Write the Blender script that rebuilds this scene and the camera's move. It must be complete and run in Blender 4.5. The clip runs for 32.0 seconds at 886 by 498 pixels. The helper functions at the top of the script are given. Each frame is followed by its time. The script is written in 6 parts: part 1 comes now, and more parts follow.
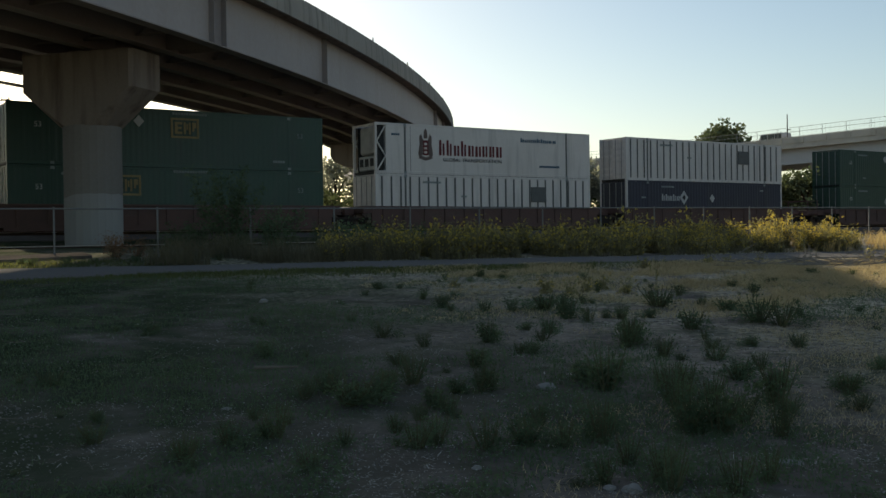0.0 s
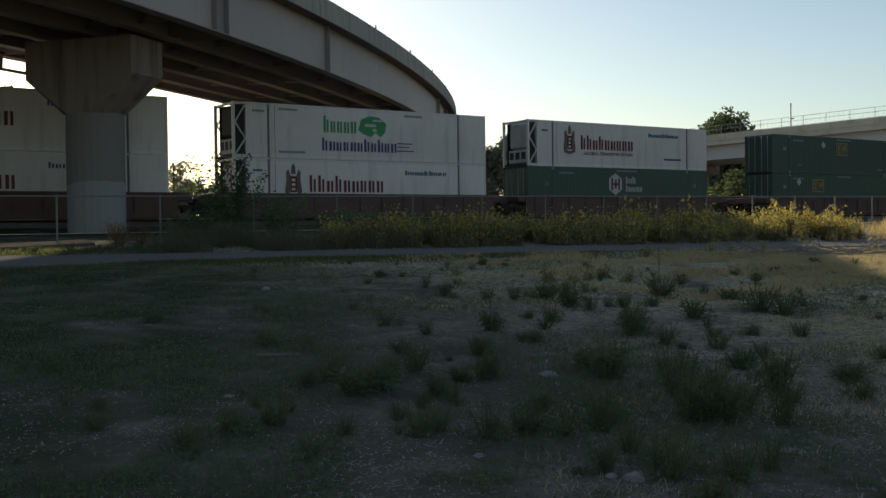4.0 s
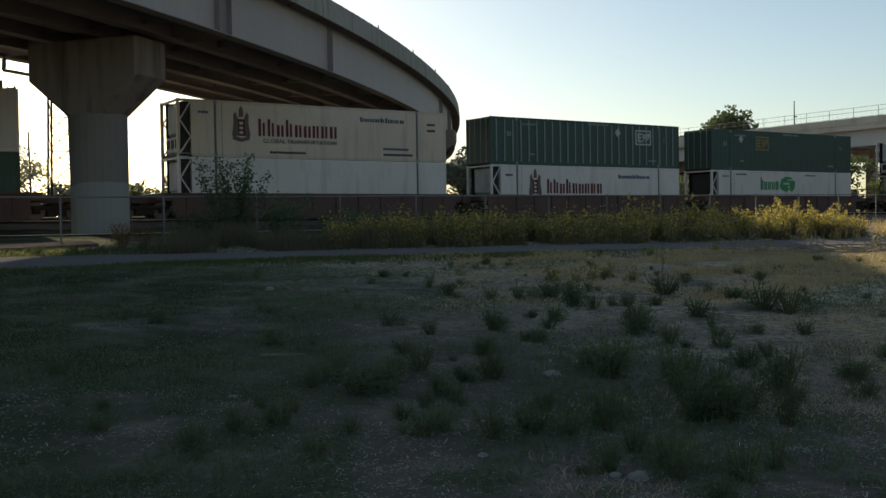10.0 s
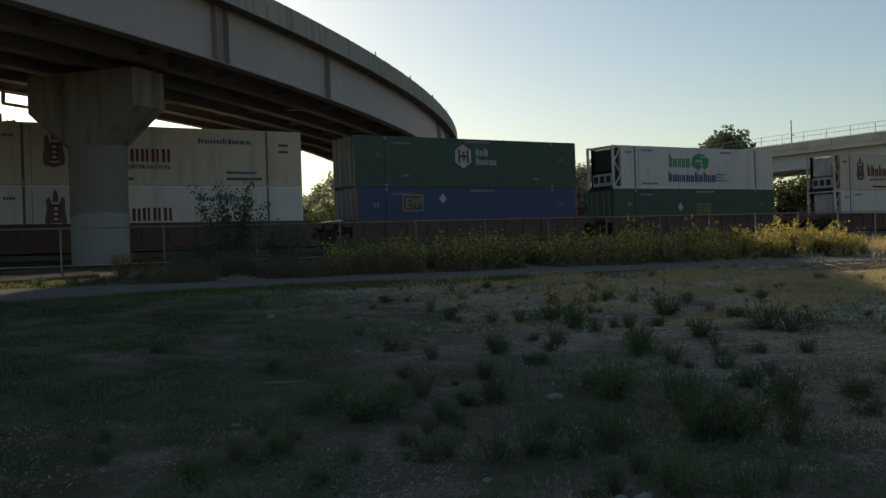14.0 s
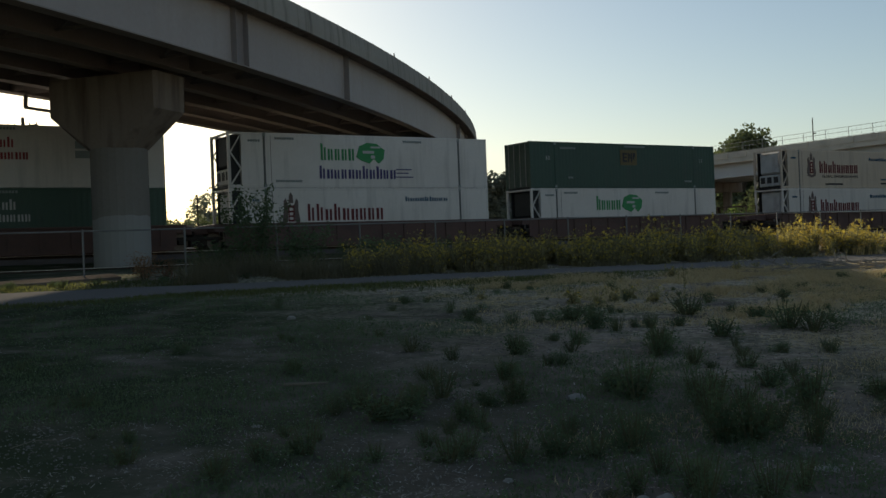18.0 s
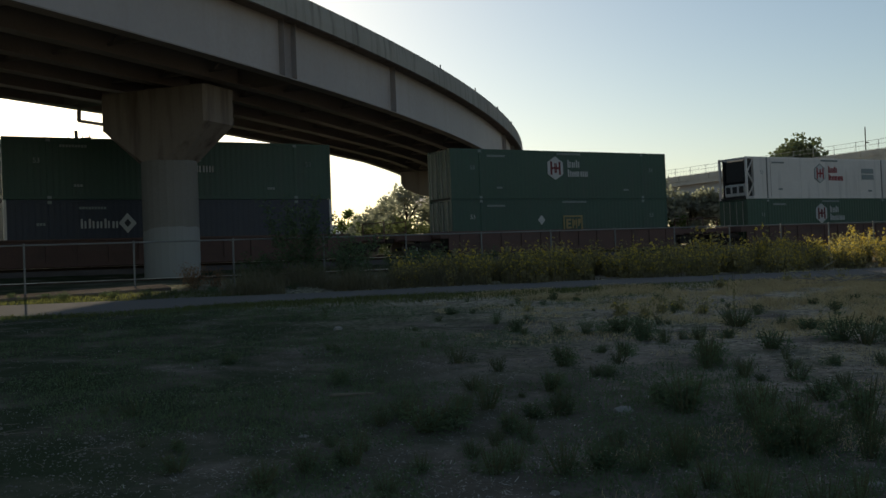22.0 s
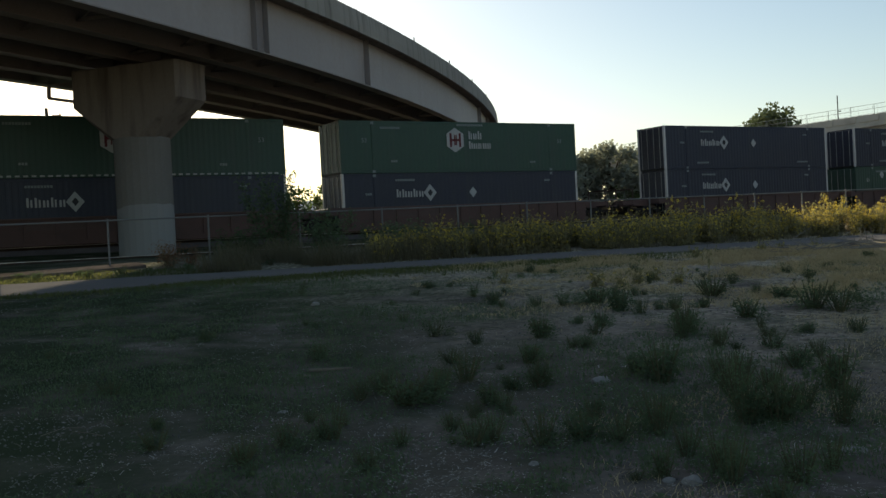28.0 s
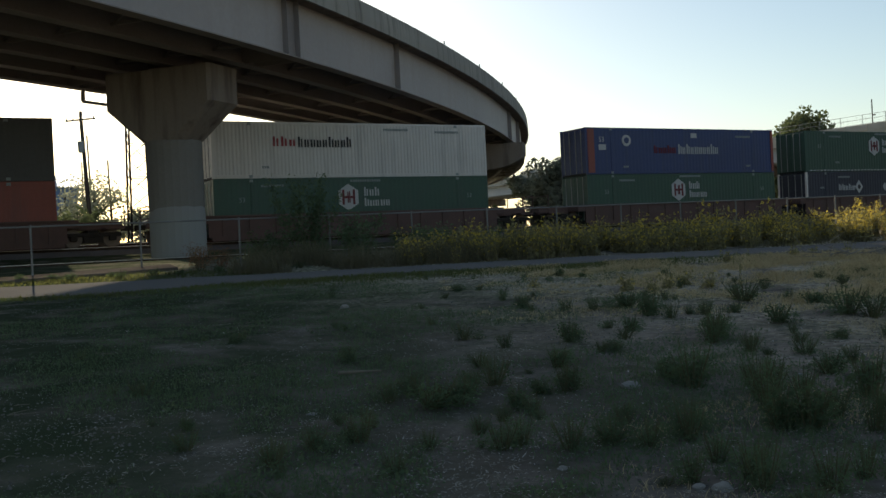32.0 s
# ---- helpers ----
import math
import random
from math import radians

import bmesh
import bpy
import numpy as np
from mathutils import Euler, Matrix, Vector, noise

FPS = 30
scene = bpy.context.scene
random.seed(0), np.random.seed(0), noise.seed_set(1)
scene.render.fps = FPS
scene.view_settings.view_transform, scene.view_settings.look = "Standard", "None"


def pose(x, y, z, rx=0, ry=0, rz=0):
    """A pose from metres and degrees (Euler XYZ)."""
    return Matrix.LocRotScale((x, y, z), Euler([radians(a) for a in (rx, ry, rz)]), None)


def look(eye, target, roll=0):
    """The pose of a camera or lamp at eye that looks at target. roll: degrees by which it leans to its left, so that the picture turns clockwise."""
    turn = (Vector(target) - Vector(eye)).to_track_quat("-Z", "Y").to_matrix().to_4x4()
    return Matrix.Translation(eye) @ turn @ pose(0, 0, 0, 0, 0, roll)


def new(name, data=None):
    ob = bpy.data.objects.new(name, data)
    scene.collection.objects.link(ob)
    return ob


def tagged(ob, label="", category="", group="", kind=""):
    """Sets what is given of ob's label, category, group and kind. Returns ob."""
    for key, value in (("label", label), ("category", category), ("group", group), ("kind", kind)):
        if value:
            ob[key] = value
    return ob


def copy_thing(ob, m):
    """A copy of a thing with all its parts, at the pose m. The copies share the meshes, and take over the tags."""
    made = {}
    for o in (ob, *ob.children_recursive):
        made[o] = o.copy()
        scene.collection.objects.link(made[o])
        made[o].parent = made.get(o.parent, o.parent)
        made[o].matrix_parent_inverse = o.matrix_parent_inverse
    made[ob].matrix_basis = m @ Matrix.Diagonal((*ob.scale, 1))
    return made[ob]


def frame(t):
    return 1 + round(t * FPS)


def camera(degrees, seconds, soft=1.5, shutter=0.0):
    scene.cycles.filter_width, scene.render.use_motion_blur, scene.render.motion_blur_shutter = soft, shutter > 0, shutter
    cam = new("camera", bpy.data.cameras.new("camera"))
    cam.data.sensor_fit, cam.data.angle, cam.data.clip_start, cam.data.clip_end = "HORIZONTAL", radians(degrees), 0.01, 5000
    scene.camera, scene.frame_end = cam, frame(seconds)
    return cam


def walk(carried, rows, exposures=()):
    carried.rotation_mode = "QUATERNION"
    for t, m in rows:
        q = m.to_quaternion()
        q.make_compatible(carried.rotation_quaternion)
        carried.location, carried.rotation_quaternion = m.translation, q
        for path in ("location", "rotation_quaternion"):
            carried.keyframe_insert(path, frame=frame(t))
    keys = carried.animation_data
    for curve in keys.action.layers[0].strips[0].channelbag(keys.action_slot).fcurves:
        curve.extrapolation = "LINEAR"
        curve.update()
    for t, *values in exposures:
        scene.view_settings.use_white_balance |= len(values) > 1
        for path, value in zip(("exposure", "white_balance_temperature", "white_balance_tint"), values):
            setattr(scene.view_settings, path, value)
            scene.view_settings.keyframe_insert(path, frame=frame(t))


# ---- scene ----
cam = camera(47.0, 32.0)
PATH = [
    (0.0, pose(0, 0, 1.6, 89.33, 0.81, -0.00)),
    (0.5, pose(0, 0, 1.6, 89.19, 0.85, 0.04)),
    (1.0, pose(0, 0, 1.6, 88.90, 0.80, 0.03)),
    (1.5, pose(0, 0, 1.6, 88.76, 0.74, -0.10)),
    (2.0, pose(0, 0, 1.6, 88.74, 0.75, 0.05)),
    (2.5, pose(0, 0, 1.6, 88.67, 0.68, 0.37)),
    (3.0, pose(0, 0, 1.6, 88.69, 0.75, 0.12)),
    (3.5, pose(0, 0, 1.6, 88.67, 0.68, 0.15)),
    (5.5, pose(0, 0, 1.6, 88.71, 0.65, 0.12)),
    (6.0, pose(0, 0, 1.6, 88.76, 0.66, 0.08)),
    (6.5, pose(0, 0, 1.6, 88.87, 0.71, -0.09)),
    (7.0, pose(0, 0, 1.6, 88.99, 1.00, -0.41)),
    (7.5, pose(0, 0, 1.6, 89.13, 1.15, -0.66)),
    (8.0, pose(0, 0, 1.6, 89.30, 1.02, -0.35)),
    (8.5, pose(0, 0, 1.6, 89.44, 0.86, 0.09)),
    (9.0, pose(0, 0, 1.6, 89.18, 0.39, 0.24)),
    (9.5, pose(0, 0, 1.6, 88.63, 0.00, 0.39)),
    (10.0, pose(0, 0, 1.6, 88.65, 0.88, 0.33)),
    (10.5, pose(0, 0, 1.6, 89.38, 1.40, -0.10)),
    (11.0, pose(0, 0, 1.6, 89.88, 1.65, -0.07)),
    (11.5, pose(0, 0, 1.6, 90.32, 1.65, 0.32)),
    (12.0, pose(0, 0, 1.6, 91.15, 1.34, 1.29)),
    (12.5, pose(0, 0, 1.6, 90.67, 1.18, 0.79)),
    (13.0, pose(0, 0, 1.6, 90.04, 1.49, 0.19)),
    (13.5, pose(0, 0, 1.6, 89.90, 1.76, 0.11)),
    (14.0, pose(0, 0, 1.6, 90.03, 1.92, 0.34)),
    (14.5, pose(0, 0, 1.6, 89.85, 1.99, 0.91)),
    (15.0, pose(0, 0, 1.6, 89.70, 2.03, 1.39)),
    (15.5, pose(0, 0, 1.6, 89.95, 2.16, 1.84)),
    (17.5, pose(0, 0, 1.6, 90.12, 2.23, 1.60)),
    (18.0, pose(0, 0, 1.6, 90.11, 2.22, 1.45)),
    (18.5, pose(0, 0, 1.6, 90.09, 2.22, 1.73)),
    (19.0, pose(0, 0, 1.6, 90.15, 2.18, 2.23)),
    (19.5, pose(0, 0, 1.6, 90.25, 2.28, 2.52)),
    (20.0, pose(0, 0, 1.6, 90.27, 2.31, 2.74)),
    (20.5, pose(0, 0, 1.6, 90.50, 2.29, 3.08)),
    (21.0, pose(0, 0, 1.6, 90.57, 2.25, 2.88)),
    (21.5, pose(0, 0, 1.6, 90.61, 2.19, 3.23)),
    (22.0, pose(0, 0, 1.6, 90.83, 2.18, 4.04)),
    (22.5, pose(0, 0, 1.6, 90.81, 2.32, 4.41)),
    (23.0, pose(0, 0, 1.6, 90.84, 2.47, 4.01)),
    (23.5, pose(0, 0, 1.6, 90.66, 2.60, 3.07)),
    (24.0, pose(0, 0, 1.6, 90.35, 2.67, 2.65)),
    (24.5, pose(0, 0, 1.6, 90.12, 2.77, 2.93)),
    (25.0, pose(0, 0, 1.6, 90.03, 2.90, 3.24)),
    (25.5, pose(0, 0, 1.6, 89.81, 2.93, 2.83)),
    (27.5, pose(0, 0, 1.6, 89.30, 3.08, 2.28)),
    (28.0, pose(0, 0, 1.6, 89.29, 2.99, 2.72)),
    (28.5, pose(0, 0, 1.6, 89.38, 2.93, 3.63)),
    (29.0, pose(0, 0, 1.6, 89.59, 3.02, 4.49)),
    (29.5, pose(0, 0, 1.6, 89.65, 3.12, 4.83)),
    (30.0, pose(0, 0, 1.6, 89.79, 3.09, 4.83)),
    (30.5, pose(0, 0, 1.6, 89.75, 3.05, 4.78)),
    (31.0, pose(0, 0, 1.6, 89.57, 3.10, 4.75)),
    (31.5, pose(0, 0, 1.6, 89.55, 3.01, 4.56)),
    (32.0, pose(0, 0, 1.6, 89.56, 2.75, 4.37)),
]
walk(cam, PATH, exposures=[(0.0, 0.36, 6650, 6), (11.4, 0.36, 6650, 6), (12.2, 0.06, 6650, 6), (25.5, 0.06, 6650, 6), (27.5, 0.4, 6650, 6), (32.0, 0.48, 6650, 6)])

# ---- daylight: a low sun, hazy sky ----
SUN_AZ, SUN_EL = -26.4, 20.5          # degrees from +y (to the left), degrees up
world = bpy.data.worlds.new("sky")
scene.world = world
world.use_nodes = True
wn = world.node_tree.nodes
sky = wn.new("ShaderNodeTexSky")
sky.sky_type = "NISHITA"
sky.sun_disc = False
sky.sun_elevation = radians(SUN_EL)
sky.sun_rotation = radians(SUN_AZ)
sky.air_density, sky.dust_density, sky.ozone_density = 1.0, 0.75, 1.0
wn["Background"].inputs["Strength"].default_value = 0.09
world.node_tree.links.new(sky.outputs[0], wn["Background"].inputs["Color"])
sun = new("sun", bpy.data.lights.new("sun", "SUN"))
sun.data.energy, sun.data.angle, sun.data.color = 5.0, radians(0.6), (1.0, 0.9, 0.74)
sx, sy = math.sin(radians(SUN_AZ)), math.cos(radians(SUN_AZ))
sun.matrix_world = look((60 * sx, 60 * sy, 60 * math.tan(radians(SUN_EL))), (0, 0, 0))


# ---- materials ----
def surface(name, color, rough=0.7, metal=0.0, other=None, big=0.6, fine=14.0, amount=0.5, bump=0.15, dirt=None,
            dirt_scale=1.3, dirt_amount=0.35, spread=0.0, streak=False):
    """A material with two scales of variation: other is the second colour, dirt a third that comes in stains."""
    m = bpy.data.materials.new(name)
    m.use_nodes = True
    n, l = m.node_tree.nodes, m.node_tree.links
    b = n["Principled BSDF"]
    tc = n.new("ShaderNodeTexCoord")
    other = other or tuple(c * 0.7 for c in color)

    def tex(scale, detail=4.0):
        t = n.new("ShaderNodeTexNoise")
        t.inputs["Scale"].default_value, t.inputs["Detail"].default_value = scale, detail
        l.new(tc.outputs["Object"], t.inputs["Vector"])
        return t

    def ramp(src, lo, hi):
        r = n.new("ShaderNodeMapRange")
        r.inputs["From Min"].default_value, r.inputs["From Max"].default_value = lo, hi
        l.new(src, r.inputs["Value"])
        return r.outputs["Result"]

    def mix(fac, a, c, mode="MIX"):
        x = n.new("ShaderNodeMix")
        x.data_type, x.blend_type = "RGBA", mode
        for sock, v in ((x.inputs["Factor"], fac), (x.inputs["A"], a), (x.inputs["B"], c)):
            if hasattr(v, "links"):
                l.new(v, sock)
            else:
                sock.default_value = (*v, 1) if isinstance(v, tuple) else v
        return x.outputs["Result"]

    def times(v, k):
        q = n.new("ShaderNodeMath")
        q.operation = "MULTIPLY"
        l.new(v, q.inputs[0])
        q.inputs[1].default_value = k
        return q.outputs[0]

    coarse, grain = tex(big), tex(fine, 6.0)
    col = mix(times(ramp(coarse.outputs["Fac"], 0.35, 0.7), amount), color, other)
    col = mix(times(ramp(grain.outputs["Fac"], 0.3, 0.75), amount * 0.7), col, other)
    if dirt:
        st = tex(dirt_scale, 8.0)
        if streak:                       # stains run down the wall
            mp = n.new("ShaderNodeMapping")
            mp.inputs["Scale"].default_value = (3.0, 3.0, 0.3)
            l.new(tc.outputs["Object"], mp.inputs["Vector"])
            l.new(mp.outputs["Vector"], st.inputs["Vector"])
        col = mix(times(ramp(st.outputs["Fac"], 0.5, 0.72), dirt_amount), col, dirt)
    if spread:
        info = n.new("ShaderNodeObjectInfo")
        hsv = n.new("ShaderNodeHueSaturation")
        l.new(col, hsv.inputs["Color"])
        v = n.new("ShaderNodeMapRange")
        v.inputs["To Min"].default_value, v.inputs["To Max"].default_value = 1 - spread, 1 + spread
        l.new(info.outputs["Random"], v.inputs["Value"])
        l.new(v.outputs["Result"], hsv.inputs["Value"])
        col = hsv.outputs["Color"]
    l.new(col, b.inputs["Base Color"])
    rr = n.new("ShaderNodeMapRange")
    rr.inputs["To Min"].default_value, rr.inputs["To Max"].default_value = max(rough - 0.12, 0.02), min(rough + 0.12, 1)
    l.new(grain.outputs["Fac"], rr.inputs["Value"])
    l.new(rr.outputs["Result"], b.inputs["Roughness"])
    b.inputs["Metallic"].default_value = metal
    b.inputs["Specular IOR Level"].default_value = 0.5 if rough < 0.58 else 0.25 if rough < 0.8 else 0.0
    if bump:
        bn = n.new("ShaderNodeBump")
        bn.inputs["Strength"].default_value = bump
        bn.inputs["Distance"].default_value = 0.02
        l.new(grain.outputs["Fac"], bn.inputs["Height"])
        l.new(bn.outputs["Normal"], b.inputs["Normal"])
    return m


def leaf_material(name, color, other, through_color, mixing=0.4):
    """Thin leaves: part of the light goes through."""
    m = surface(name, color, 0.8, other=other, big=1.5, fine=9.0, amount=0.8, bump=0.0, spread=0.25)
    n, l = m.node_tree.nodes, m.node_tree.links
    tr = n.new("ShaderNodeBsdfTranslucent")
    tr.inputs["Color"].default_value = (*through_color, 1)
    mx = n.new("ShaderNodeMixShader")
    mx.inputs["Fac"].default_value = mixing
    l.new(n["Principled BSDF"].outputs[0], mx.inputs[1])
    l.new(tr.outputs[0], mx.inputs[2])
    l.new(mx.outputs[0], n["Material Output"].inputs["Surface"])
    return m


M = {}
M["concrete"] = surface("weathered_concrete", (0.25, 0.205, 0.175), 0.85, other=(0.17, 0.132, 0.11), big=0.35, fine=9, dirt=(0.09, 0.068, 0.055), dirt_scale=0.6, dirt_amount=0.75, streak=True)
M["parapet"] = surface("parapet_concrete", (0.36, 0.335, 0.3), 0.85, other=(0.27, 0.25, 0.225), big=0.3, fine=8, dirt=(0.1, 0.095, 0.085), dirt_scale=0.8, dirt_amount=0.6, streak=True)
M["barrier"] = surface("barrier_concrete", (0.6, 0.53, 0.44), 0.85, other=(0.48, 0.42, 0.35), big=0.3, fine=8, dirt=(0.25, 0.22, 0.18), dirt_scale=0.6)
M["girder"] = surface("girder_paint", (0.37, 0.325, 0.31), 0.6, other=(0.3, 0.262, 0.25), big=0.25, fine=5, bump=0.05, dirt=(0.27, 0.22, 0.19), dirt_scale=0.5, dirt_amount=0.22, streak=True)
# a darker, browner tone than the outer girder's web
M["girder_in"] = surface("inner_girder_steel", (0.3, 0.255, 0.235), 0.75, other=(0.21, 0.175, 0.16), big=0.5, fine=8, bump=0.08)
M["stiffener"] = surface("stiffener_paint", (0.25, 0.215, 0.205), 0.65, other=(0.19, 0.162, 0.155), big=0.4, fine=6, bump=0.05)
M["pale_girder"] = surface("pale_girder_paint", (0.55, 0.54, 0.54), 0.6, other=(0.46, 0.45, 0.45), big=0.25, fine=5, bump=0.05)
M["galv"] = surface("galvanised_steel", (0.3, 0.3, 0.29), 0.55, 0.5, other=(0.2, 0.2, 0.19), big=2, fine=30, bump=0.05)
M["fence"] = surface("dull_fence_steel", (0.2, 0.195, 0.185), 0.6, 0.3, other=(0.13, 0.125, 0.12), big=2, fine=30, bump=0.05)
M["rail"] = surface("rail_steel", (0.6, 0.56, 0.52), 0.38, 0.9, other=(0.25, 0.19, 0.15), big=3, fine=30, bump=0.05)
M["rail_rust"] = surface("rail_rust", (0.06, 0.042, 0.033), 0.9, other=(0.04, 0.03, 0.025), big=3, fine=30)
M["timber"] = surface("tie_timber", (0.09, 0.07, 0.055), 0.9, other=(0.05, 0.04, 0.03), big=2, fine=25)
M["pole_wood"] = surface("pole_timber", (0.1, 0.08, 0.065), 0.9, other=(0.06, 0.05, 0.04), big=2, fine=25)
M["asphalt"] = surface("path_asphalt", (0.2, 0.182, 0.162), 0.9, other=(0.145, 0.132, 0.12), big=0.4, fine=60, bump=0.25, dirt=(0.2, 0.175, 0.145), dirt_scale=0.8)
M["well_brown"] = surface("oxide_brown_paint", (0.115, 0.066, 0.056), 0.75, other=(0.08, 0.05, 0.045), big=0.7, fine=10, dirt=(0.05, 0.04, 0.035))
M["bogie"] = surface("bogie_steel", (0.045, 0.038, 0.033), 0.8, other=(0.025, 0.02, 0.018), big=2, fine=15)
M["wheel"] = surface("wheel_steel", (0.14, 0.11, 0.09), 0.5, 0.7, other=(0.07, 0.05, 0.04), big=3, fine=20)
PAINT = {
    "white": ((0.57, 0.525, 0.49), (0.49, 0.445, 0.41)), "beige": ((0.5, 0.405, 0.31), (0.42, 0.34, 0.265)),
    "green": ((0.012, 0.05, 0.032), (0.013, 0.04, 0.028)), "hub": ((0.014, 0.055, 0.032), (0.015, 0.044, 0.029)),
    "navy": ((0.007, 0.011, 0.031), (0.009, 0.011, 0.025)), "blue": ((0.014, 0.032, 0.12), (0.016, 0.028, 0.085)),
    "orange": ((0.22, 0.042, 0.026), (0.17, 0.036, 0.024)), "dark": ((0.05, 0.045, 0.042), (0.035, 0.03, 0.03)),
}
for key, (c1, c2) in PAINT.items():
    M[key] = surface(key + "_container_paint", c1, 0.5, other=c2, big=0.5, fine=6, amount=0.6, bump=0.04,
                     dirt=tuple(0.55 * a + 0.02 for a in c2), dirt_scale=0.9, dirt_amount=0.5, spread=0.07, streak=True)
INK = {"red_ink": (0.13, 0.022, 0.026), "crest_ink": (0.13, 0.095, 0.085), "black_ink": (0.03, 0.03, 0.035), "green_ink": (0.05, 0.24, 0.09),
       "violet_ink": (0.06, 0.05, 0.15), "gold_ink": (0.26, 0.195, 0.09), "white_ink": (0.42, 0.41, 0.4), "bright_red_ink": (0.27, 0.04, 0.045),
       "faded_gold_ink": (0.13, 0.1, 0.045), "teal_ink": (0.03, 0.09, 0.15), "dim_ink": (0.22, 0.24, 0.235)}
for key, c in INK.items():
    M[key] = surface(key, c, 0.6, big=3, fine=20, amount=0.35, bump=0.0)
M["faded_ink"] = surface("faded_ink", (0.13, 0.09, 0.08), 0.8, big=3, fine=20)
M["grille"] = surface("dark_grille", (0.03, 0.03, 0.03), 0.7, big=3, fine=20)
M["unit_grey"] = surface("cooling_unit_grey", (0.45, 0.44, 0.42), 0.6, other=(0.33, 0.32, 0.3), big=2, fine=12, dirt=(0.08, 0.075, 0.07))
M["seam"] = surface("dark_seam", (0.12, 0.12, 0.115), 0.7, big=3, fine=20)


# ---- building blocks ----
def part(name, bm, material, parent, label="", kind=""):
    if isinstance(bm, bpy.types.Mesh):
        me = bm
    else:
        me = bpy.data.meshes.new(name)
        bm.to_mesh(me)
        bm.free()
        me.materials.append(material)
    ob = new(name, me)
    ob.parent = parent
    return tagged(ob, label, kind=kind)


def mesh_from(name, verts, faces, material, smooth=False):
    me = bpy.data.meshes.new(name)
    me.from_pydata([tuple(v) for v in verts], [], [tuple(f) for f in faces])
    me.materials.append(material)
    if smooth:
        me.polygons.foreach_set("use_smooth", [True] * len(me.polygons))
    me.update()
    return me


def box(bm, x0, x1, y0, y1, z0, z1, bevel=0.0, m=None):
    r = bmesh.ops.create_cube(bm, size=1.0)
    vs = r["verts"]
    for v in vs:
        v.co = Vector((x0 + (v.co.x + 0.5) * (x1 - x0), y0 + (v.co.y + 0.5) * (y1 - y0), z0 + (v.co.z + 0.5) * (z1 - z0)))
    if bevel:
        es = list({e for v in vs for e in v.link_edges})
        r = bmesh.ops.bevel(bm, geom=es, offset=bevel, segments=1, affect="EDGES")
        vs = list({v for f in r["faces"] for v in f.verts} | {v for v in vs if v.is_valid})
    if m is not None:
        bmesh.ops.transform(bm, matrix=m, verts=vs)
    return bm


def boxed(*a, **k):
    return box(bmesh.new(), *a, **k)


def rod(bm, a, b, r0, r1=None, seg=8):
    """A tapered round bar from a to b."""
    a, b = Vector(a), Vector(b)
    d = b - a
    q = d.to_track_quat("Z", "Y").to_matrix().to_4x4()
    bmesh.ops.create_cone(bm, cap_ends=True, segments=seg, radius1=r0, radius2=r1 if r1 is not None else r0, depth=d.length,
                          matrix=Matrix.Translation((a + b) / 2) @ q)
    return bm


def beam(bm, a, b, w, h):
    """A square bar from a to b."""
    a, b = Vector(a), Vector(b)
    d = b - a
    q = d.to_track_quat("Z", "Y").to_matrix().to_4x4()
    box(bm, -w / 2, w / 2, -h / 2, h / 2, -d.length / 2, d.length / 2, m=Matrix.Translation((a + b) / 2) @ q)
    return bm


def hull(name, loops, material):
    """Closed skin through loops of equally many points, capped at both ends."""
    n = len(loops[0])
    vs = [p for lp in loops for p in lp]
    fs = []
    for i in range(len(loops) - 1):
        for j in range(n):
            k = (j + 1) % n
            fs.append((i * n + j, i * n + k, (i + 1) * n + k, (i + 1) * n + j))
    fs.append(tuple(range(n - 1, -1, -1)))
    fs.append(tuple((len(loops) - 1) * n + j for j in range(n)))
    me = mesh_from(name, vs, fs, material)
    b = bmesh.new()
    b.from_mesh(me)
    bmesh.ops.recalc_face_normals(b, faces=b.faces)
    b.to_mesh(me)
    b.free()
    return me


def empty(name, m=None):
    ob = new(name)
    ob.empty_display_size = 0.3
    if m is not None:
        ob.matrix_basis = m
    return ob


# ---- the plan: the tracks run at 33.9 degrees; s along them, p across them ----
TH = radians(33.9)
CT, ST = math.cos(TH), math.sin(TH)
RAIL_Z = 2.1
TRACK_P, SIDING_P = 51.1, 41.2


def along(s, p, z=0.0):
    return Vector((-ST * p + CT * s, CT * p + ST * s, z))


def across(x, y):
    return CT * x + ST * y, -ST * x + CT * y


def step(v, pts):
    """Straight lines from point to point."""
    if v <= pts[0][0]:
        return pts[0][1]
    for (a, b), (c, d) in zip(pts, pts[1:]):
        if v < c:
            return b + (d - b) * (v - a) / (c - a)
    return pts[-1][1]


SLOPE = ((-60, 0), (5, 0.02), (12, 0.28), (27, 0.81), (29.7, 0.895), (33.5, 1.25), (40, 1.38))
BANK = ((45, 0), (50, 0.42), (60, 0.62), (67, 1.05), (80, 1.3))      # the ground rises under the tracks


def ground_z(x, y):
    q = y - 0.28 * x
    z = step(q, SLOPE) + step(CT * y - ST * x, BANK)
    z -= 0.1 * max(0.0, min(1.0, (-x - 3) / 8)) * max(0.0, 1 - abs(q - 26.8) / 2.6)
    near = max(0.0, 1 - abs(y) / 60)
    if 3 < y < 26 and abs(x) < 16:
        z += 0.02 * noise.noise((x * 2.2, y * 2.2, 7)) + 0.006 * noise.noise((x * 5.5, y * 5.5, 2))
    z += near * (0.05 * noise.noise((x * 0.25, y * 0.25, 0)) + 0.025 * noise.noise((x * 0.9, y * 0.9, 3)))
    return z


